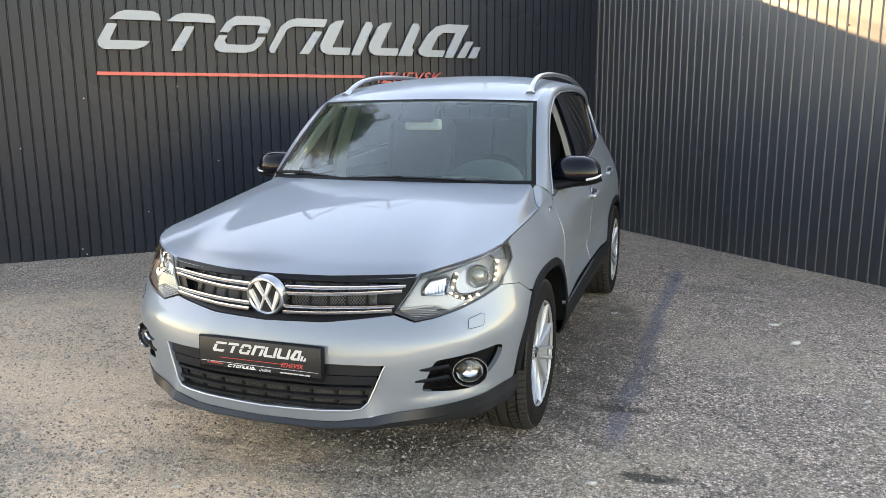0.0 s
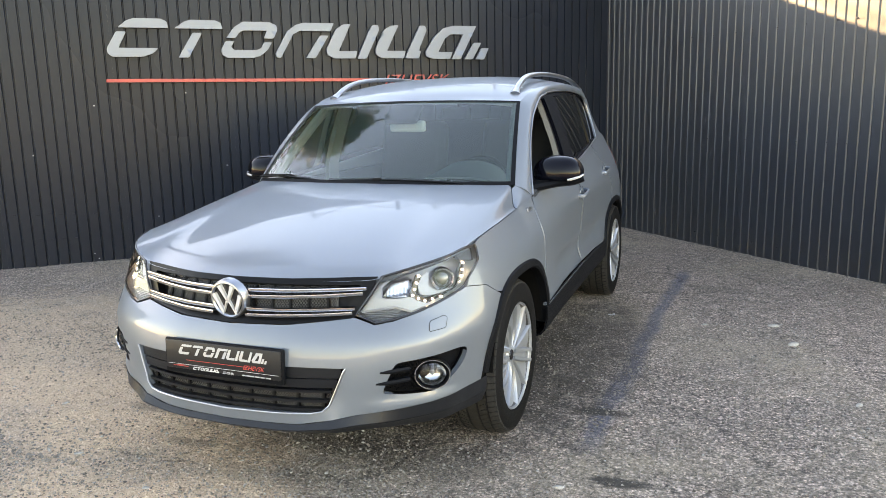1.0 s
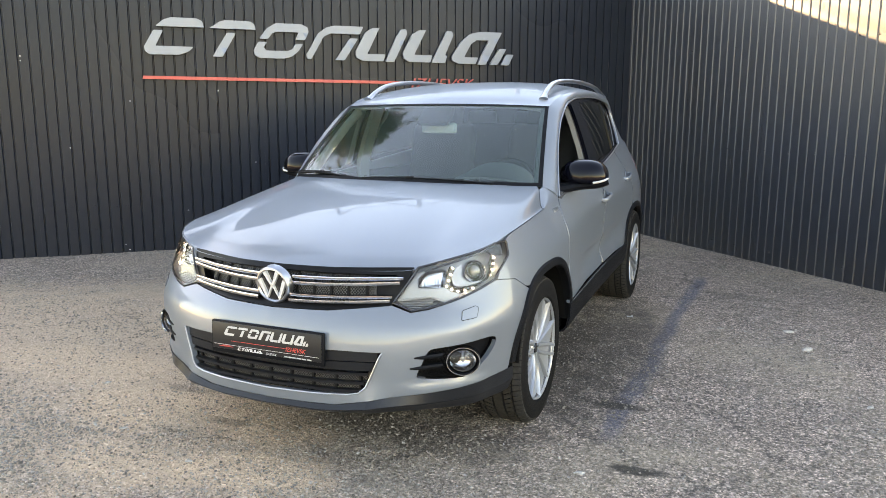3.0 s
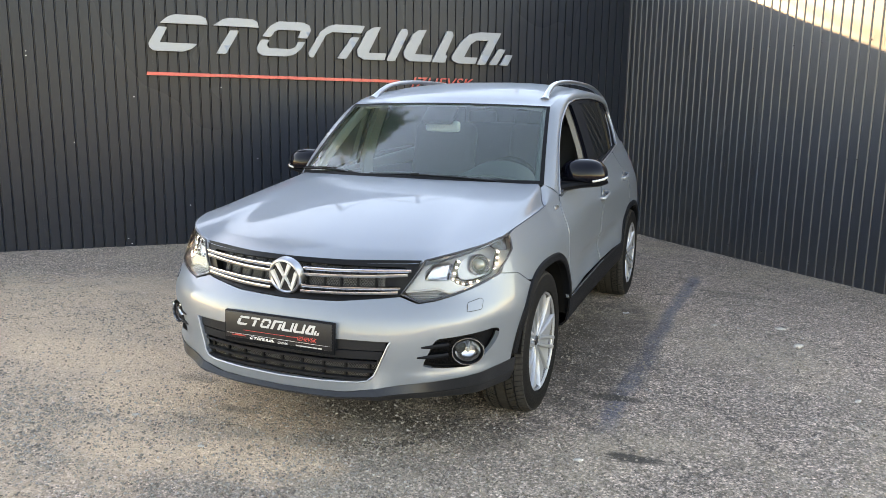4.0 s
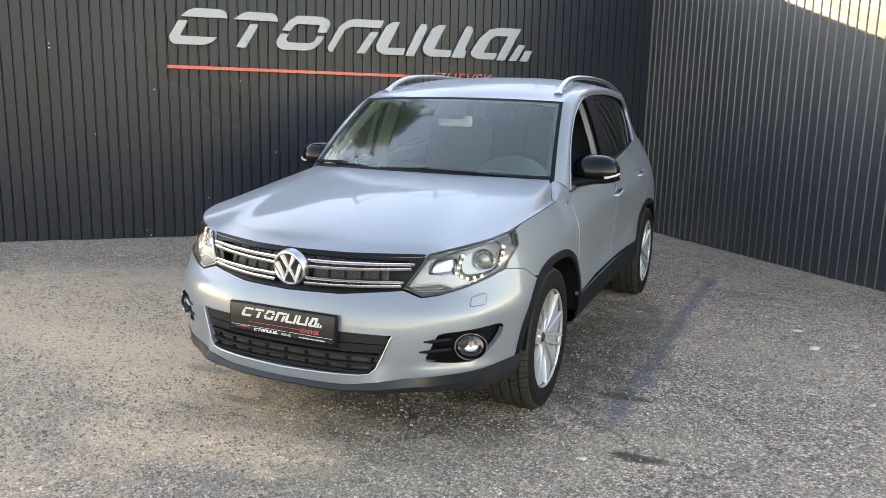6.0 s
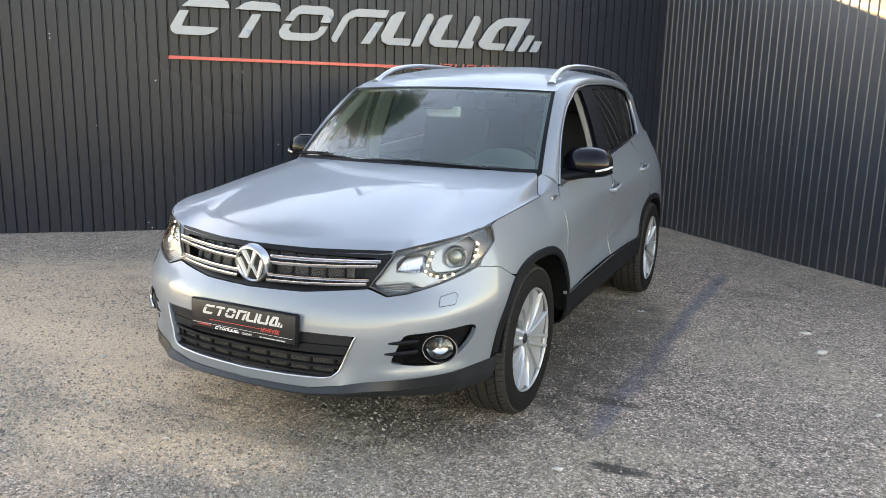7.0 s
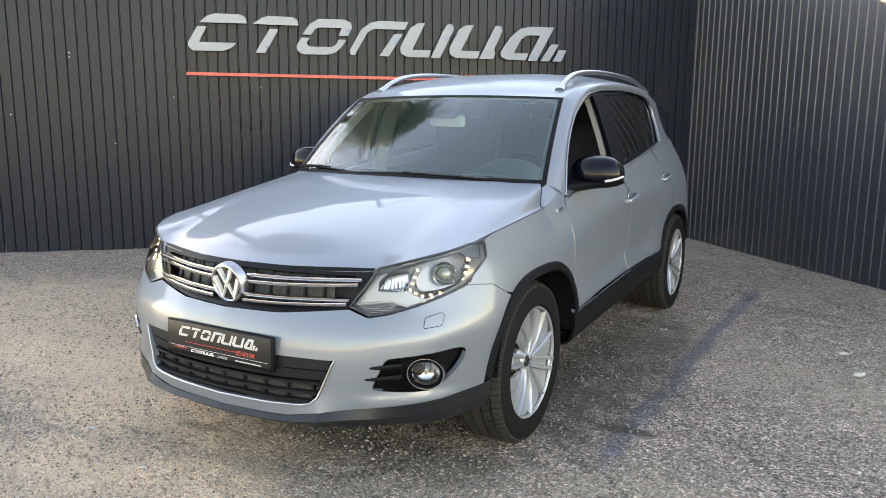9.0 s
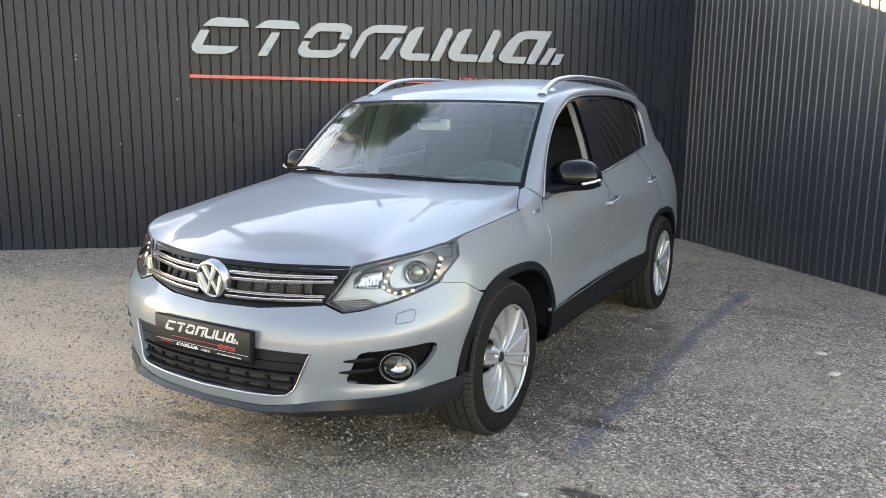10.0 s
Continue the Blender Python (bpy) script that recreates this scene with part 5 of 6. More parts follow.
def build_greenhouse():
    def roof_k(j):
        return (j / 40) ** 1.3
    mids = [[None] * 41 for _ in range(41)]
    for j in range(41):
        k = roof_k(j)
        for i in range(41):
            u = -1 + 2 * i / 40
            a = abs(u)
            y0 = 0.825 + 0.072 * a * a
            y = y0 + (3.12 - y0) * k
            yc = 0.825 + (3.12 - 0.825) * k
            w = step(0, 0.25, k)
            xe = 0.640 * (1 - w) + side_x(y, roof_edge_z(y)) * w
            edge = roof_edge_z(max(y, 0.897))
            z = roof_mid_z(yc) - (roof_mid_z(yc) - edge) * a ** (2.0 + 0.8 * w)
            mids[j][i] = Vector((xe * u, y, z))
    part("roof", thicken(loft(mids), 0.02), PAINT, car, sharp=40)
    edge_line = [m[-1].copy() for m in mids]
    # windscreen, its black border and the glass itself
    rows = [[ws_point(-1 + 2 * i / 32, j / 16) for i in range(33)] for j in range(17)]
    ws = part("windscreen", loft(rows), WINDSCREEN, car, "raked windscreen mirroring trees and sky")
    ws.visible_shadow = False
    frit = []
    for path in ([(-1, 0), (-1, 1)], [(1, 1), (1, 0)], [(-1, 1), (1, 1)]):
        (u0, v0), (u1, v1) = path
        a_, b_ = [], []
        for i in range(25):
            u, v = u0 + (u1 - u0) * i / 24, v0 + (v1 - v0) * i / 24
            iu, iv = (u * 0.972, v) if u0 == u1 else (u, 0.98)
            a_.append(ws_point(u, v) + Vector((0, -0.0025, 0.0025)))
            b_.append(ws_point(iu, iv) + Vector((0, -0.0025, 0.0025)))
        frit.append(loft([a_, b_]))
    part("border", joined(*frit), PLASTIC, ws, "black screen border")
    low = [[ws_point(-1 + 2 * i / 24, v) + Vector((0, -0.0025, 0.0025)) for i in range(25)] for v in (0.0, 0.04)]
    part("border", loft(low), PLASTIC, ws, "black screen border")
    # pillar and cant rail
    outer = [ws_point(1.0, j / 14) for j in range(15)][:-1] + edge_line
    win = [house(y, z) for y, z in curve_through(WINDOW[:13], 8)]

    def resample(pts, n):
        d = [0.0]
        for a, b in zip(pts, pts[1:]):
            d.append(d[-1] + (b - a).length)
        out = []
        j = 0
        for i in range(n):
            t = d[-1] * i / (n - 1)
            while j < len(d) - 2 and d[j + 1] < t:
                j += 1
            out.append(pts[j].lerp(pts[j + 1], (t - d[j]) / max(1e-9, d[j + 1] - d[j])))
        return out

    def rail():
        n = 70
        top = [p for p in outer if p.y < 2.75]
        a = resample(top, n)
        b = [house(0.50, 1.000)] + win
        b = resample(b, n)
        rows = []
        for k in (0.0, 0.25, 0.5, 0.75, 1.0):
            row = []
            for p, q in zip(a, b):
                m = p.lerp(q, k)
                m.x += 0.016 * 4 * k * (1 - k)
                m.z += 0.006 * 4 * k * (1 - k)
                row.append(m)
            rows.append(row)
        return thicken(loft(rows[::-1]), 0.015)
    both("side_frame", rail, PAINT, car, sharp=50)

    def tail():
        a = [p for p in outer if p.y >= 2.70]
        a = resample(a + [Vector((0.60, 3.30, 1.25)), Vector((0.62, 3.36, 1.19))], 20)
        b = resample([house(y, z) for y, z in WINDOW[10:]] + [house(2.9, 1.195), house(3.25, 1.195)], 20)
        rows = [[p.lerp(q, k) for p, q in zip(a, b)] for k in (0, 0.5, 1)]
        return thicken(loft(rows[::-1]), 0.012)
    both("rear_pillar", tail, PAINT, car)
    rg = [[Vector((x * w, y, z)) for x in np.linspace(-1, 1, 9)] for w, y, z in ((0.56, 3.12, 1.47), (0.60, 3.28, 1.28), (0.63, 3.37, 1.18))]
    part("rear_window", loft(rg[::-1]), TINTED, car)

    # side glass, frames and bright trim
    full = curve_through(WINDOW, 6)
    low = [(y, belt_z(y) + 0.004) for y in np.linspace(2.55, 0.53, 24)]

    def clip(y0, y1, inset):
        pts = [(y, z) for y, z in [tuple(p) for p in full] + low]
        c = Vector((sum(p[0] for p in pts) / len(pts), sum(p[1] for p in pts) / len(pts)))
        out = []
        for p in pts:
            v = Vector(p)
            v = v + (c - v).normalized() * inset
            out.append((min(max(v[0], y0), y1), v[1]))
        clean = []
        for p in out:
            if not clean or (Vector(p) - Vector(clean[-1])).length > 0.006:
                clean.append(p)
        return clean

    def hs(out):
        return lambda y, z: house(y, z, out)

    def black_frame():
        o = [tuple(p) for p in full] + low
        hole1 = clip(0.60, 1.235, 0.035)
        hole2 = clip(1.47, 2.20, 0.032)
        hole3 = clip(2.25, 2.62, 0.032)
        hole1, hole2, hole3 = ([(y, z) for y, z in h] for h in (hole1, hole2, hole3))
        return patch(o[::-1], hs(-0.006), 0.03, [h for h in (hole1, hole2, hole3)], 0.02)
    both("window_frame", black_frame, BLACK_GLOSS, car, "black window frames and pillars")
    for y0, y1 in ((1.46, 2.21), (2.24, 2.63)):
        both("side_window", lambda: patch(clip(y0, y1, 0.025)[::-1], hs(-0.014), 0.06, thick=0), TINTED, car, "dark tinted side window")
    # the right front window is closed
    part("side_window", mirrored(patch(clip(0.60, 1.24, 0.025)[::-1], hs(-0.014), 0.06, thick=0)), SIDE_SHADED, car, "darkened side window")
    both("window_trim", lambda: sweep([house(y, z, 0.004) for y, z in [tuple(p) for p in full] + low], ring(0.005, n=8), up=(1, 0, 0), closed=True), TRIM_SATIN, car, "thin bright window surround")

    # roof rails
    def rail_bar():
        pts = [(0.575, 1.015, 1.505), (0.572, 1.055, 1.532), (0.568, 1.13, 1.567), (0.562, 1.26, 1.604), (0.558, 1.48, 1.628), (0.556, 1.8, 1.639), (0.556, 2.2, 1.635), (0.560, 2.5, 1.615), (0.566, 2.68, 1.580), (0.57, 2.76, 1.545)]
        return sweep(curve_through(pts, 6), ring(0.017, 0.014, 12), up=(0, 0, 1), scale=lambda t: 1.0 + 0.8 * (max(0, 0.12 - t) + max(0, t - 0.88)) / 0.12)
    both("roof_rail", rail_bar, SATIN, car, "satin silver roof rail")


def build_mirror(flip):
    f = mirrored if flip else (lambda b: b)
    c = Vector((0.888, 0.725, 1.090))
    rows = []
    n = 36
    for k, sx_, sz_, dy in ((-0.082, 0.08, 0.08, 0.0), (-0.080, 0.30, 0.30, 0.0), (-0.074, 0.52, 0.52, 0.0), (-0.062, 0.72, 0.71, 0.0), (-0.045, 0.87, 0.86, 0.0), (-0.022, 0.965, 0.96, 0.0), (0.005, 1.0, 1.0, 0.0), (0.035, 0.995, 0.995, 0.0), (0.05, 0.97, 0.96, 0.0)):
        row = []
        for i in range(n):
            w = 2 * math.pi * i / n
            ex = abs(math.cos(w)) ** 0.75 * math.copysign(1, math.cos(w))
            ez = abs(math.sin(w)) ** 0.8 * math.copysign(1, math.sin(w))
            row.append(c + Vector((0.130 * sx_ * ex, k + dy, (0.098 if ez > 0 else 0.040) * sz_ * ez)))
        rows.append(row)
    bm = loft(rows, closed=True, caps=True)
    bmesh.ops.recalc_face_normals(bm, faces=bm.faces)
    cap = part("mirror", f(bm), BLACK_GLOSS, car, "black door mirror", sharp=62)
    foot = sweep(curve_through([(0.765, 0.62, 1.030), (0.81, 0.655, 1.040), (0.88, 0.70, 1.050), (0.97, 0.715, 1.058), (1.022, 0.725, 1.075)], 4), [(x * 2.0, y * 1.2) for x, y in ring(0.026, 0.021, 10)], up=(0, 0, 1), scale=lambda t: 1.15 - 0.45 * t)
    part("mirror_foot", f(foot), PLASTIC, cap)
    ind = sweep([(0.955, 0.648, 1.070), (0.985, 0.655, 1.076), (1.010, 0.680, 1.083), (1.022, 0.72, 1.090)], ring(0.005, 0.0065, 8), up=(0, 0, 1))
    part("indicator", f(ind), AMBER, cap, "clear indicator strip")
    gl = block((0.165, 0.004, 0.078), (c.x - 0.005, c.y + 0.048, c.z + 0.026), 0.001)
    part("mirror_glass", f(gl), CHROME, cap)


# -- wheels
def build_wheel():
    w = 0.118
    prof = [(0.241, -0.085), (0.246, -0.095), (0.285, -0.102), (0.318, -0.098), (0.334, -0.088), (0.342, -0.072), (0.343, 0.0), (0.342, 0.078), (0.334, 0.098), (0.318, 0.112), (0.285, w), (0.248, 0.115), (0.243, 0.109), (0.241, 0.09)]
    lip = lathe([(0.230, 0.100), (0.232, 0.106), (0.239, 0.110), (0.241, 0.104), (0.241, 0.098)], 72, "x")
    wh = part("wheel", lip, ALLOY, car, "silver alloy wheel with swept blades")
    barrel = lathe([(0.230, 0.100), (0.222, 0.088), (0.216, 0.05), (0.20, -0.06), (0.225, -0.10)], 72, "x")
    part("barrel", barrel, RIM_INNER, wh, "inner rim with shade painted on")
    tyre = lathe(prof, 96, "x")
    part("tyre", tyre, RUBBER, wh, "black road tyre")
    # tread blocks in five bands
    verts, faces = [], []
    for (x0, x1, cnt, lean) in ((-0.094, -0.072, 74, 0.12), (-0.066, -0.028, 74, 1.6), (-0.022, 0.022, 1, 0.0), (0.028, 0.066, 74, -1.6), (0.072, 0.108, 74, 0.12)):
        for i in range(cnt):
            a0 = 2 * math.pi * i / cnt
            da = 2 * math.pi / cnt * (0.84 if cnt > 1 else 1.0)
            seg = 2 if cnt > 1 else 72
            k = len(verts)
            for j in range(seg + 1):
                a = a0 + da * j / seg
                for x, r in ((x0, 0.340), (x0 + 0.002, 0.3475), (x1 - 0.002, 0.3475), (x1, 0.340)):
                    edge = max(0, abs(x) - 0.072) / 0.034
                    rr = r - 0.014 * edge**2
                    ang = a + lean * (x - x0)
                    verts.append(Vector((x, rr * math.cos(ang), rr * math.sin(ang))))
            for j in range(seg):
                for q in range(3):
                    faces.append((k + 4 * j + q, k + 4 * j + q + 1, k + 4 * j + q + 5, k + 4 * j + q + 4))
            if cnt > 1:
                faces.append((k, k + 1, k + 2, k + 3)), faces.append(tuple(k + 4 * seg + q for q in (3, 2, 1, 0)))
    tb = to_bm(verts, faces)
    bmesh.ops.recalc_face_normals(tb, faces=tb.faces)
    part("tread", tb, TREAD, wh, smooth=False)
    hub = lathe([(0.0, 0.078), (0.028, 0.077), (0.034, 0.074), (0.040, 0.066), (0.060, 0.050), (0.065, 0.0)], 40, "x")
    part("hub", hub, ALLOY, wh)
    cap = lathe([(0.0, 0.084), (0.022, 0.083), (0.025, 0.076)], 24, "x")
    part("hub_cap", cap, LAMP_DARK, wh, "dark centre cap")

    bend = (0.10, 0.32, 0.66, 0.84, 0.92, 0.80)

    def ridge(k, t):
        """Angle of the k-th ridge at this share of the radius; 0 and 5 stand for the paired spokes beside the fan."""
        end = radians((7, 36, 72, 108, 144, 167)[k])
        return end - bend[k] * (1 - t) ** 1.2

    def blade(k, way):
        """A curved blade: a thin proud ridge, and the hollow panel that falls away to the blade before it."""
        rows = []
        for i in range(21):
            t = i / 20
            r = 0.034 + (0.238 - 0.034) * t
            x = 0.074 + 0.031 * t ** 1.4
            a0, a1 = ridge(k, t), ridge(k - 1, t)
            w = 0.0045 / r
            row = []
            if k < 5:
                for da, dx in ((2.0 * w, -0.040), (2.0 * w, -0.010), (1.1 * w, 0.003), (0.6 * w, 0.0055), (-0.6 * w, 0.0055), (-1.1 * w, 0.003), (-1.6 * w, -0.009)):
                    row.append((a0 + da, dx))
            else:
                row += [(a0, -0.040), (a0, -0.016)]
            for f, dx in ((0.12, -0.006), (0.30, -0.005), (0.55, -0.007), (0.80, -0.011), (0.97, -0.014), (0.97, -0.040)):
                row.append((a0 + (a1 - a0) * f, dx))
            rows.append([Vector((x + dx * (0.5 + 0.5 * t), r * math.cos(a), way * r * math.sin(a))) for a, dx in row])
        b = loft(rows, closed=True, caps=True)
        bmesh.ops.recalc_face_normals(b, faces=b.faces)
        return b

    def straight(ang):
        out = []
        for off in (-0.021, 0.021):
            path = [(0.078, off * 0.7, 0.045), (0.090, off, 0.12), (0.102, off * 1.1, 0.19), (0.107, off * 1.1, 0.237)]
            out.append(sweep(curve_through(path, 4), [(-0.009, -0.018), (0.009, -0.018), (0.0085, 0.004), (0.005, 0.007), (-0.005, 0.007), (-0.0085, 0.004)], up=(1, 0, 0)))
        # the sunk floor between the pair, and the bridge near the rim
        out.append(sweep(curve_through([(0.066, 0, 0.045), (0.078, 0, 0.12), (0.088, 0, 0.19), (0.094, 0, 0.237)], 4), [(-0.020, -0.006), (0.020, -0.006), (0.020, 0.002), (-0.020, 0.002)], up=(1, 0, 0)))
        out.append(block((0.016, 0.040, 0.030), (0.100, 0, 0.218), 0.004, 1))
        b = joined(*out)
        b.transform(pose(0, 0, 0, math.degrees(ang), 0, 0))
        return b
    for ang in (-math.pi / 2, math.pi / 2):
        part("spoke", straight(ang), ALLOY, wh, "paired straight spoke")
    for way in (1, -1):
        for k in (1, 2, 3, 4, 5):
            part("spoke", blade(k, way), ALLOY, wh)
    for i in range(5):
        a = 2 * math.pi * i / 5 + 0.3
        b = lathe([(0.0, 0.070), (0.006, 0.070), (0.008, 0.064), (0.008, 0.05)], 6, "x")
        b.transform(pose(0, 0.052 * math.cos(a), 0.052 * math.sin(a)))
        part("wheel_bolt", b, DISC, wh)
    disc = lathe([(0.07, 0.02), (0.155, 0.02), (0.156, 0.005), (0.156, -0.01), (0.07, -0.01)], 48, "x")
    part("brake_disc", disc, DISC, wh, "steel brake disc")
    cal = block((0.06, 0.07, 0.13), (0.02, 0.150, 0.02), 0.012)
    part("caliper", cal, DARK, wh)
    return wh


def build_wheels():
    w = build_wheel()
    w.matrix_basis = pose(0.768, 0, AXLE_Z + 0.006, -17, 0, 0)
    copy_thing(w, pose(0.785, BASE, AXLE_Z + 0.006, -35, 0, 0))
    copy_thing(w, pose(-0.768, 0, AXLE_Z + 0.006, 75, 0, 180))
    copy_thing(w, pose(-0.785, BASE, AXLE_Z + 0.006, 140, 0, 180))


# -- cabin
def build_cabin():
    rows = []
    for y, z, w in ((0.33, 1.045, 0.70), (0.45, 1.055, 0.72), (0.62, 1.055, 0.72), (0.74, 1.03, 0.71), (0.80, 0.96, 0.70), (0.82, 0.72, 0.68)):
        row = []
        for i in range(25):
            u = -1 + 2 * i / 24
            row.append(Vector((w * u, y, z - 0.02 * abs(u) ** 3)))
        rows.append(row)
    part("dashboard", thicken(loft(rows), 0.02), DASH, car, "grey soft dashboard")
    cowl = [[Vector((0.37 + 0.225 * math.cos(w) * (1 - 0.12 * q), 0.60 + 0.26 * q, 1.035 + 0.105 * math.sin(w) * (0.35 + 0.65 * q))) for w in np.linspace(0, math.pi, 15)] for q in (0.0, 0.25, 0.5, 0.75, 1.0)]
    part("instrument_cowl", thicken(loft(cowl), 0.012), COWL, car, "dark instrument cowl")
    wheel = sweep([(0.185 * math.cos(a), 0.185 * math.sin(a), 0) for a in np.linspace(0, 2 * math.pi, 40, endpoint=False)], ring(0.016, n=8), closed=True)
    spokes = joined(block((0.34, 0.035, 0.02), (0, 0, -0.01), 0.006), block((0.035, 0.18, 0.02), (0, -0.09, -0.01), 0.006), block((0.14, 0.11, 0.04), (0, 0, -0.005), 0.015))
    for b in (wheel, spokes):
        b.transform(pose(0.37, 0.95, 0.985, 65, 0, 0))
    st = part("steering_wheel", wheel, PLASTIC, car, "black steering wheel")
    part("wheel_boss", spokes, PLASTIC, st)
    for x in (-0.37, 0.37):
        cush = block((0.50, 0.50, 0.16), (x, 1.42, 0.74), 0.05, 3)
        seat = part("seat", cush, SEAT, car, "dark fabric seat")
        back = block((0.48, 0.14, 0.66), (x, 1.73, 1.03), 0.06, 3, (-14, 0, 0))
        part("backrest", back, SEAT, seat)
        head = block((0.26, 0.10, 0.17), (x, 1.83, 1.40), 0.04, 3, (-10, 0, 0))
        part("headrest", head, SEAT, seat)
        part("headrest_post", joined(*[sweep([(x + d, 1.82, 1.26), (x + d, 1.83, 1.36)], ring(0.007, n=8), up=(0, 1, 0)) for d in (-0.06, 0.06)]), CHROME, seat)
    bench = part("rear_seat", block((1.25, 0.16, 0.70), (0, 2.55, 1.0), 0.05, 3, (-14, 0, 0)), SEAT, car, "dark rear bench")
    for x in (-0.4, 0.0, 0.4):
        part("headrest", block((0.24, 0.09, 0.15), (x, 2.68, 1.37), 0.035, 3), SEAT, bench)
    liner = [[Vector((x * (side_x(y, roof_edge_z(y)) - 0.06), y, roof_edge_z(y) - 0.035 + 0.04 * (1 - x * x))) for x in np.linspace(-1, 1, 11)] for y in np.linspace(0.93, 2.95, 12)]
    part("headliner", thicken(loft(liner), 0.01), LINER, car, "pale cloth headliner")

    def pillar():
        pts = [ws_point(0.985, v) for v in np.linspace(0.04, 1, 10)]
        return sweep([p + Vector((-0.03, 0.05, -0.03)) for p in pts], ring(0.022, 0.03, 8), up=(0, 0, 1))
    both("pillar_trim", pillar, TRIM_LIGHT, car, "pale pillar trim")

    def b_pillar():
        return sweep([house(1.30, z, -0.05) for z in (0.90, 1.10, 1.25, 1.40, 1.50)], [(-0.065, -0.015), (0.065, -0.015), (0.065, 0.015), (-0.065, 0.015)], up=(1, 0, 0))
    both("pillar_trim", b_pillar, TRIM_LIGHT, car, "pale pillar trim")
    both("door_card", lambda: block((0.03, 1.75, 0.52), (0.80, 1.40, 0.77), 0.012, 2), SEAT, car, "dark inner door panel")
    part("sensor_housing", block((0.20, 0.15, 0.04), (0.0, 0.775, 1.412), 0.019, 3, (37.6, 0, 0)), PLASTIC, car, "dark sensor box at the screen")
    rv = part("rear_view_mirror", block((0.24, 0.035, 0.062), (0.01, 0.80, 1.345), 0.015, 3, (0, 0, -12)), GREY_INK, car, "interior mirror")
    part("mirror_glass", block((0.22, 0.004, 0.05), (0.01, 0.820, 1.345), 0.001, 1, (0, 0, -12)), CHROME, rv)


def build_wipers():
    for pts, clip_at in (([(-0.24, 0.322, 1.080), (0.05, 0.318, 1.088), (0.30, 0.335, 1.082), (0.50, 0.365, 1.070)], (0.05, 0.312, 1.093)),
                         ([(-0.745, 0.445, 1.084), (-0.56, 0.395, 1.092), (-0.40, 0.360, 1.084), (-0.24, 0.335, 1.072)], (-0.56, 0.390, 1.098))):
        line = curve_through(pts, 6)
        arm = part("wiper", sweep([p + Vector((0.0, -0.006, 0.004)) for p in line], ring(0.009, 0.005, 8), scale=lambda t: 0.7 + 0.5 * t), PLASTIC, car, "black windscreen wiper")
        part("wiper_blade", sweep([p + Vector((0.0, 0.012, 0.002)) for p in line[: len(line) * 3 // 4]], ring(0.005, 0.011, 8)), RUBBER, arm)
        part("clip", block((0.045, 0.02, 0.018), clip_at, 0.004), PLASTIC, arm)


build_hood()
bumper_ob = build_bumper()
build_fog(bumper_ob, False)
build_fog(bumper_ob, True)
build_grille()
build_plate()
build_headlight(False)
build_headlight(True)
build_flanks()
build_greenhouse()
build_mirror(False)
build_mirror(True)
build_wheels()
build_cabin()
build_wipers()

# ---- fixings on the walls ----
def wall_place(a, z, out=0.004):
    """A place on the wall's face: a along the north wall from the sign's origin (negative), or along the east wall from the corner (positive)."""
    p, way = wall_line(a - 0.338 if a < 0 else a)
    return Matrix.Translation(p - way * out + Vector((0, 0, z))) @ way.to_track_quat("Y", "Z").to_matrix().to_4x4()


def build_fixings():
    screw_bm = lathe([(0.0, -0.006), (0.005, -0.0055), (0.006, -0.003), (0.006, 0.0), (0.009, 0.0005), (0.009, 0.002)], 10, "y")
    first = part("screw", screw_bm, STEEL_DARK, wall_east)
    rows = [(a, 2.083) for a in (1.11, 1.45, 1.756, 2.05, 2.256, 2.547, 2.859, 3.169, 3.351, 3.691, 4.019)] + [(a, 1.061) for a in (1.734, 2.017, 2.234, 2.526, 2.827, 3.148, 3.244, 3.34, 3.755)] + [(a, 0.07) for a in (1.603, 1.93, 2.385, 2.687, 2.955, 3.223)]
    for i, (a, z) in enumerate(rows):
        ob = first if i == 0 else first.copy()
        if i:
            scene.collection.objects.link(ob)
        ob.matrix_basis = wall_place(a, z + 0.004 * math.sin(i * 2.1))
    tab_bm = block((0.030, 0.006, 0.007), (0, 0, 0), 0.002, 1)
    tab = part("tab", tab_bm, SHEET, wall_north)
    rows = [(-6.20, 0.512), (-6.0, 0.497), (-5.89, 0.51), (-5.80, 0.492), (-5.685, 0.494), (-5.59, 0.476), (-5.497, 0.484), (-5.377, 0.476), (-5.278, 0.474), (-6.0, 0.26), (-5.893, 0.256), (-5.80, 0.254), (-5.686, 0.255)]
    for i, (a, z) in enumerate(rows):
        ob = tab if i == 0 else tab.copy()
        if i:
            scene.collection.objects.link(ob)
        ob.matrix_basis = wall_place(a, z, 0.003)
    chip_bm = block((0.012, 0.003, 0.010), (0, 0, 0), 0.002, 1)
    chip = part("paint_chip", chip_bm, WHITE_INK, wall_north)
    for i, (a, z) in enumerate(((-6.34, 1.943), (-6.34, 1.90), (-5.974, 1.073), (-4.907, 0.415), (-5.534, 0.084), (-5.50, 0.03), (-5.40, 1.53), (-4.55, 1.64), (-6.9, 1.35), (-4.2, 0.9))):
        ob = chip if i == 0 else chip.copy()
        if i:
            scene.collection.objects.link(ob)
        ob.matrix_basis = wall_place(a, z, 0.0035)


build_fixings()


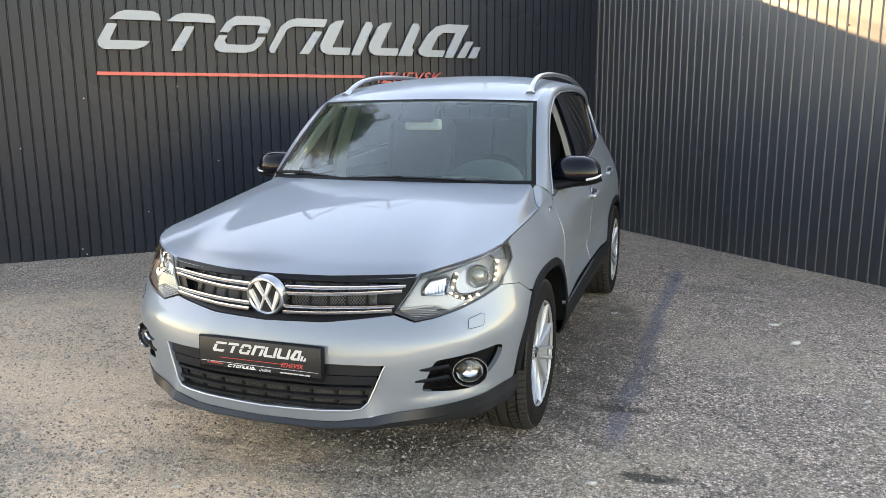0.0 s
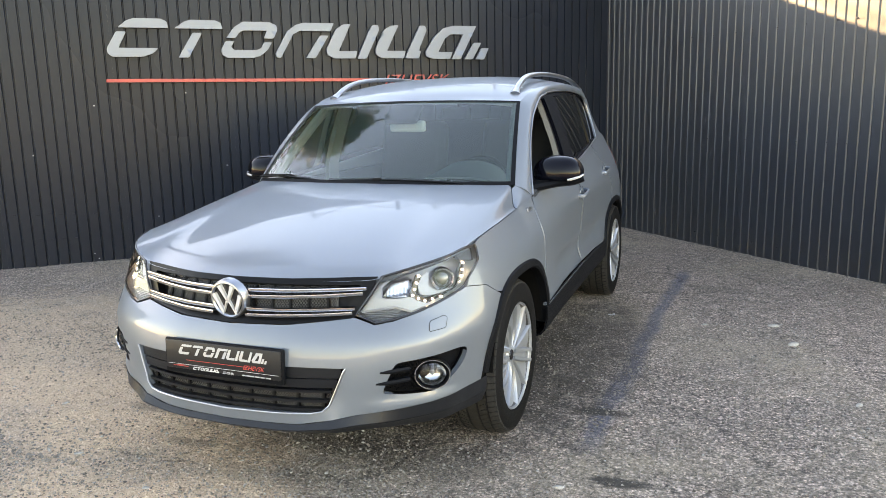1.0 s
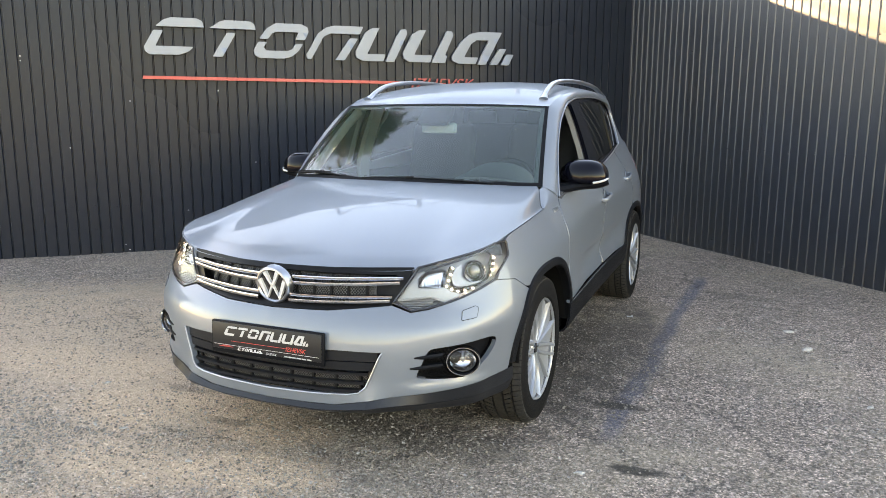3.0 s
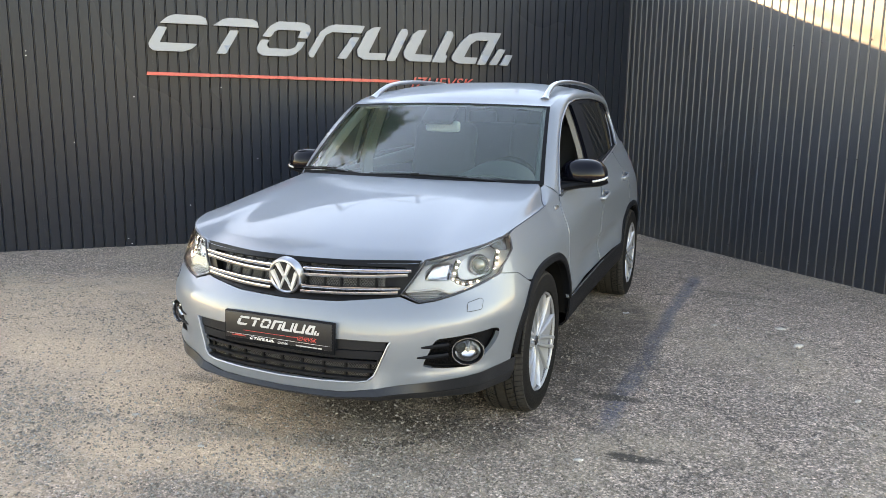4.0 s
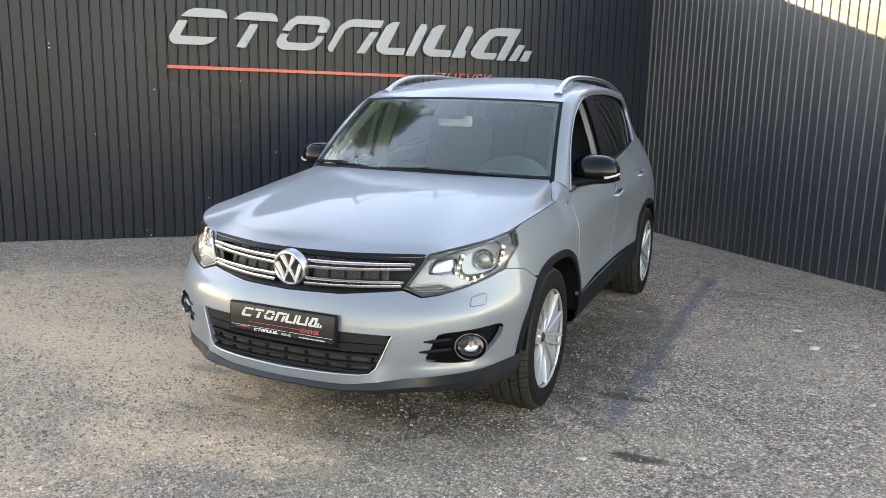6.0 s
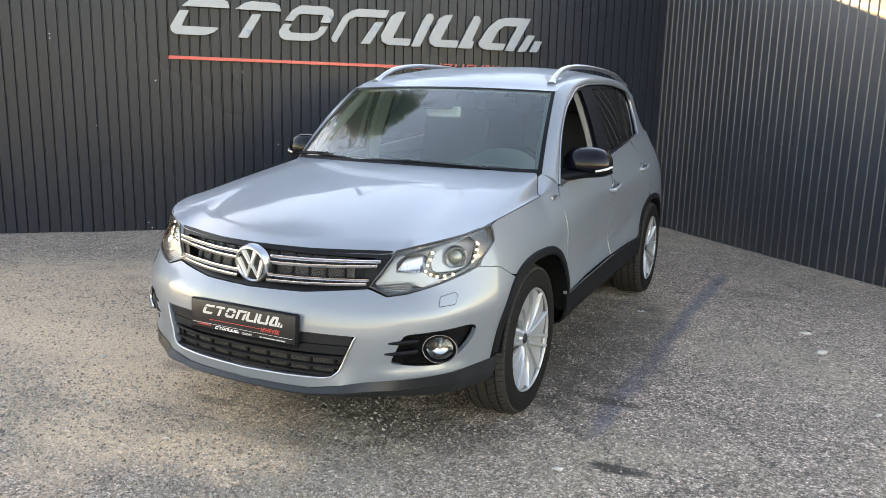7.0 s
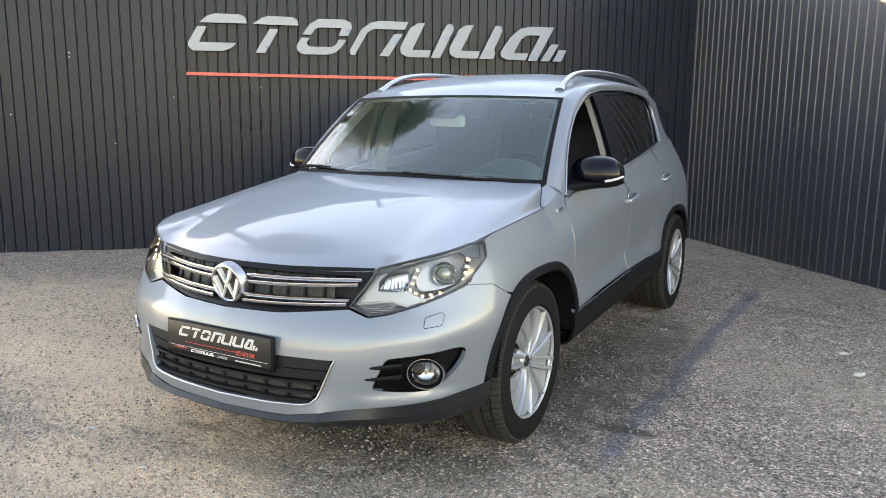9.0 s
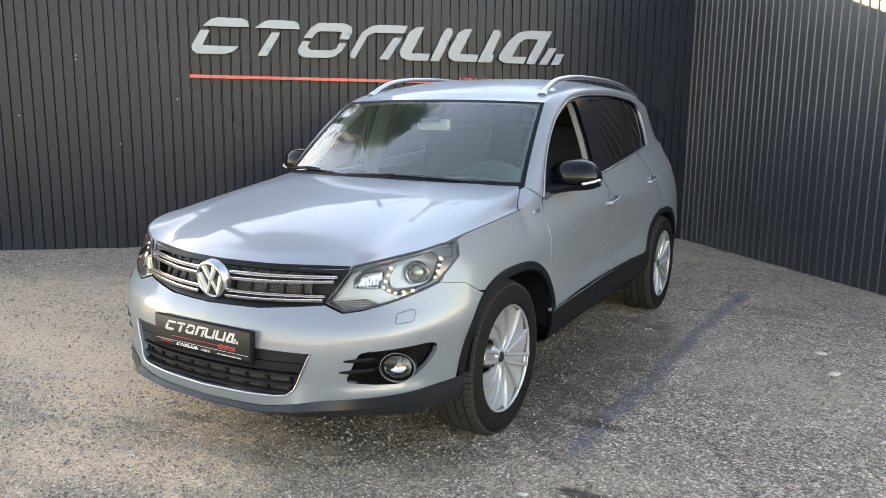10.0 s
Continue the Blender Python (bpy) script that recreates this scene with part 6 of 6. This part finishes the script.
# ---- loose stones ----
def build_stones():
    rnd = random.Random(4)
    verts, faces = [], []
    shape = [(1, 0, 0), (-1, 0, 0), (0, 1, 0), (0, -1, 0), (0, 0, 1), (0, 0, -1)]
    tri = [(0, 2, 4), (2, 1, 4), (1, 3, 4), (3, 0, 4), (2, 0, 5), (1, 2, 5), (3, 1, 5), (0, 3, 5)]
    count = 0
    while count < 84000:
        if count > 80000:
            # grit gathered along the foot of the walls
            q, way = wall_line(rnd.uniform(-6.5, 5.8))
            q = q - way * (0.02 + 0.16 * rnd.random() ** 2)
            x, y = q.x, q.y
        elif rnd.random() < 0.12:
            x, y = rnd.gauss(-0.4, 0.95), rnd.gauss(-1.1, 0.36)
        else:
            x, y = rnd.uniform(-4.5, 4.2), rnd.uniform(-1.9, 5.2)
        edge = Vector((x, y, 0)) - CORNER
        north, east = -edge.dot(OUT_NORTH), -edge.dot(OUT_EAST)
        if count <= 80000 and (north < 0.05 or east < 0.05):
            continue
        if any(((x - cx) / rx) ** 2 + ((y - cy) / ry) ** 2 < 1.1 for cx, cy, rx, ry, _ in PALE_PATCHES[1:]) and rnd.random() < 0.5:
            continue
        r = 0.0026 + 0.0074 * rnd.random() ** 2.6
        if noise.noise((x * 1.3, y * 1.3, 5.0)) + rnd.random() < 0.35 and count <= 80000:
            continue
        k = len(verts)
        z = ground_height(x, y)
        turn = Euler((rnd.random() * 6, rnd.random() * 6, rnd.random() * 6)).to_matrix()
        for s in shape:
            v = turn @ (Vector(s) * r * rnd.uniform(0.6, 1.25))
            verts.append(Vector((x + v.x, y + v.y, z + v.z * 0.7 + r * 0.25)))
        faces += [tuple(k + i for i in f) for f in tri]
        count += 1
    me = bpy.data.meshes.new("loose_stones")
    me.from_pydata(verts, [], faces)
    m = bpy.data.materials.new("loose_stone")
    m.use_nodes = True
    n, l = m.node_tree.nodes, m.node_tree.links
    geo, rp = n.new("ShaderNodeNewGeometry"), n.new("ShaderNodeValToRGB")
    for _ in range(2):
        rp.color_ramp.elements.new(0.5)
    for e, (p, c) in zip(rp.color_ramp.elements, ((0.00, (0.060, 0.049, 0.040)), (0.35, (0.150, 0.126, 0.103)), (0.90, (0.205, 0.180, 0.156)), (1.00, (0.27, 0.250, 0.225)))):
        e.position, e.color = p, (*c, 1)
    l.new(geo.outputs["Random Per Island"], rp.inputs[0])
    l.new(rp.outputs[0], n["Principled BSDF"].inputs["Base Color"])
    n["Principled BSDF"].inputs["Roughness"].default_value = 0.85
    me.materials.append(m)
    tagged(new("loose_stones", me), "loose grit and small grey stones on asphalt", "gravel", kind="stuff")


build_stones()


# ---- behind the walls: what the paint and glass mirror ----
BARK = material("bark", (0.11, 0.085, 0.065), 0.9, grain=0.35, grain_size=18.0, bump=0.8, bump_size=40.0)
LEAF = material("leaf_green", (0.048, 0.075, 0.024), 0.55, grain=0.3, grain_size=3.0, wear=0.25)
POLE = material("weathered_steel", (0.10, 0.10, 0.105), 0.6, grain=0.2, grain_size=12.0)


def build_tree(at, height, spread, seed, label, twigs=15, leaf=1.0, bare=0.28):
    rnd = random.Random(seed)
    tree = thing("tree", at, label, "tree")
    trunk_pts = [Vector((0.10 * math.sin(i * 1.3), 0.10 * math.cos(i * 1.7), height * 0.72 * i / 6)) for i in range(7)]
    limbs = [sweep(curve_through(trunk_pts, 3), ring(0.17, n=9), up=(0, 1, 0), scale=lambda t: 1.1 - 0.8 * t)]
    tips = []
    for i in range(15):
        z = height * (bare + (0.70 - bare) * i / 14)
        a = i * 2.4 + rnd.uniform(-0.4, 0.4)
        reach = spread * (0.95 - 0.35 * i / 14) * rnd.uniform(0.75, 1.1)
        base = Vector((0.05, 0.05, z))
        end = base + Vector((math.cos(a) * reach, math.sin(a) * reach, height * 0.16 * rnd.uniform(0.6, 1.4)))
        mid = base.lerp(end, 0.5) + Vector((0, 0, 0.25))
        limbs.append(sweep(curve_through([base, mid, end], 4), ring(0.05, n=6), up=(0, 0.1, 1), scale=lambda t: 1.1 - 0.85 * t))
        tips += [base.lerp(end, 0.55), mid + Vector((rnd.uniform(-0.5, 0.5), rnd.uniform(-0.5, 0.5), 0.2)), end, end + Vector((rnd.uniform(-0.5, 0.5), rnd.uniform(-0.5, 0.5), rnd.uniform(0.1, 0.6)))]
    for i in range(10):
        tips.append(Vector((rnd.uniform(-0.7, 0.7), rnd.uniform(-0.7, 0.7), height * rnd.uniform(0.70, 0.98))))
    part("trunk", joined(*limbs), BARK, tree)
    verts, faces = [], []
    for tip in tips:
        for _ in range(twigs):
            root = tip + Vector((rnd.gauss(0, 0.32), rnd.gauss(0, 0.32), rnd.gauss(0, 0.26)))
            a = rnd.random() * 6.28
            way = Vector((math.cos(a), math.sin(a), rnd.uniform(-0.6, 0.5))).normalized()
            side = way.cross(Vector((0, 0, 1))).normalized()
            length = rnd.uniform(0.28, 0.50) * leaf
            for j in range(9):
                t = (j + 1) / 9
                c = root + way * length * t + Vector((0, 0, -0.16 * length * t * t))
                for sgn in (1, -1):
                    d = (side * sgn + way * 0.45 + Vector((0, 0, rnd.uniform(-0.25, 0.15)))).normalized()
                    ll = 0.10 * leaf * (1.1 - 0.5 * t)
                    w = way * 0.022 * leaf
                    k = len(verts)
                    verts.extend((c, c + d * ll * 0.5 + w, c + d * ll, c + d * ll * 0.5 - w))
                    faces.append((k, k + 1, k + 2, k + 3))
    me = bpy.data.meshes.new("crown")
    me.from_pydata(verts, [], faces)
    me.materials.append(LEAF)
    crown = new("crown", me)
    crown.parent = tree
    return tree


def build_gantry():
    """A steel cable gantry behind the north wall."""
    g = thing("cable_gantry", pose(-3.9, 8.6, 0, 0, 0, 28), "weathered steel gantry with crossed braces and cables", "pylon")
    for x in (-2.0, 0.0, 2.0):
        part("post", block((0.10, 0.10, 6.6), (x, 0, 3.3), 0.01, 1), POLE, g)
    part("beam", block((5.4, 0.12, 0.14), (0, 0, 5.55), 0.01, 1), POLE, g)
    part("beam", block((5.4, 0.10, 0.10), (0, 0, 4.55), 0.01, 1), POLE, g)
    for x0, x1 in ((-2.0, 0.0), (0.0, 2.0)):
        part("brace", sweep([(x0, 0, 4.55), (x1, 0, 6.5)], ring(0.035, n=6), up=(0, 1, 0)), POLE, g)
        part("brace", sweep([(x1, 0, 4.55), (x0, 0, 6.5)], ring(0.035, n=6), up=(0, 1, 0)), POLE, g)
    for k in range(4):
        pts = [(-9 + 18 * i / 20, 0.1, 5.05 + 0.35 * k + 0.5 * ((i - 10) / 10) ** 2) for i in range(21)]
        part("cable", sweep(pts, ring(0.014, n=5), up=(0, 1, 0)), POLE, g)


build_tree((-6.3, 3.5, 0), 10.5, 1.5, 3, "tall green feather-leaved tree behind the wall", 30, bare=0.50)
for at, height, spread, seed in (((-15.4, 13.0, 0), 8.0, 2.4, 8), ((-10.2, 12.8, 0), 7.2, 2.6, 12), ((-7.2, 14.6, 0), 7.4, 2.6, 17), ((-3.4, 16.5, 0), 7.6, 2.8, 21)):
    build_tree(at, height, spread, seed, "broad green tree far behind the ribbed wall", 14, 1.9)
build_gantry()


# ---- larger bits on the ground, scuffs on the wall ----
STONE = material("pale_stone", (0.280, 0.259, 0.231), 0.85, grain=0.25, grain_size=90.0, bump=0.6, bump_size=160.0)
SCUFF = material("bare_metal_scuff", (0.16, 0.165, 0.175), 0.5, grain=0.2, grain_size=60.0)


def build_stone(at, size, turn, seed, label, mat=STONE):
    """A flat broken stone lying on the asphalt."""
    rnd = random.Random(seed)
    bm = bmesh.new()
    bmesh.ops.create_icosphere(bm, subdivisions=2, radius=1.0)
    for v in bm.verts:
        k = 1 + 0.35 * noise.noise(v.co * 1.4 + Vector((seed, 0, 0)))
        v.co = Vector((v.co.x * size[0] * k, v.co.y * size[1] * k, v.co.z * size[2] * (k + 0.1 * rnd.random())))
    ob = part("stone", bm, mat, sharp=25)
    ob.matrix_basis = pose(at[0], at[1], ground_height(*at) + size[2] * 0.35, 0, 0, turn)
    tagged(ob, label, "stone", group="broken stones on the asphalt")


for i, (x, y, s, turn) in enumerate(((2.014, 2.041, 0.038, 20), (2.109, 1.644, 0.042, 50), (1.178, -0.483, 0.022, 10), (-1.382, -0.465, 0.020, 75), (1.591, 1.933, 0.020, 30), (2.35, 0.75, 0.022, 60), (-0.35, -1.02, 0.017, 15), (-0.85, -0.88, 0.019, 40))):
    build_stone((x, y), (s, s * 0.6, s * 0.28), turn, i + 3, "small pale broken stone lying on asphalt")

scrap = bmesh.new()
bmesh.ops.create_grid(scrap, x_segments=8, y_segments=6, size=0.5)
for v in scrap.verts:
    v.co = Vector((v.co.x * 0.046, v.co.y * 0.028, 0.005 + 0.008 * noise.noise(Vector((v.co.x * 3, v.co.y * 3, 1.0)))))
scrap_ob = part("paper_scrap", thicken(scrap, 0.0008), PALE_INK, smooth=False)
scrap_ob.matrix_basis = pose(0.983, 1.984, 0.002, 0, 0, 25)
tagged(scrap_ob, "crumpled white paper scrap lying on asphalt", "litter")

for a, z, w, h in ((0.969, 0.208, 0.005, 0.065), (1.696, 1.25, 0.005, 0.05), (1.761, 1.298, 0.004, 0.04), (1.734, 0.908, 0.004, 0.07), (1.789, 0.929, 0.004, 0.06), (0.792, 0.734, 0.006, 0.012)):
    ob = part("scuff", block((w, 0.0012, h), (0, 0, 0), 0), SCUFF, wall_east, "bare scuff in the paint", smooth=False)
    ob.matrix_basis = wall_place(a, z, 0.0012)
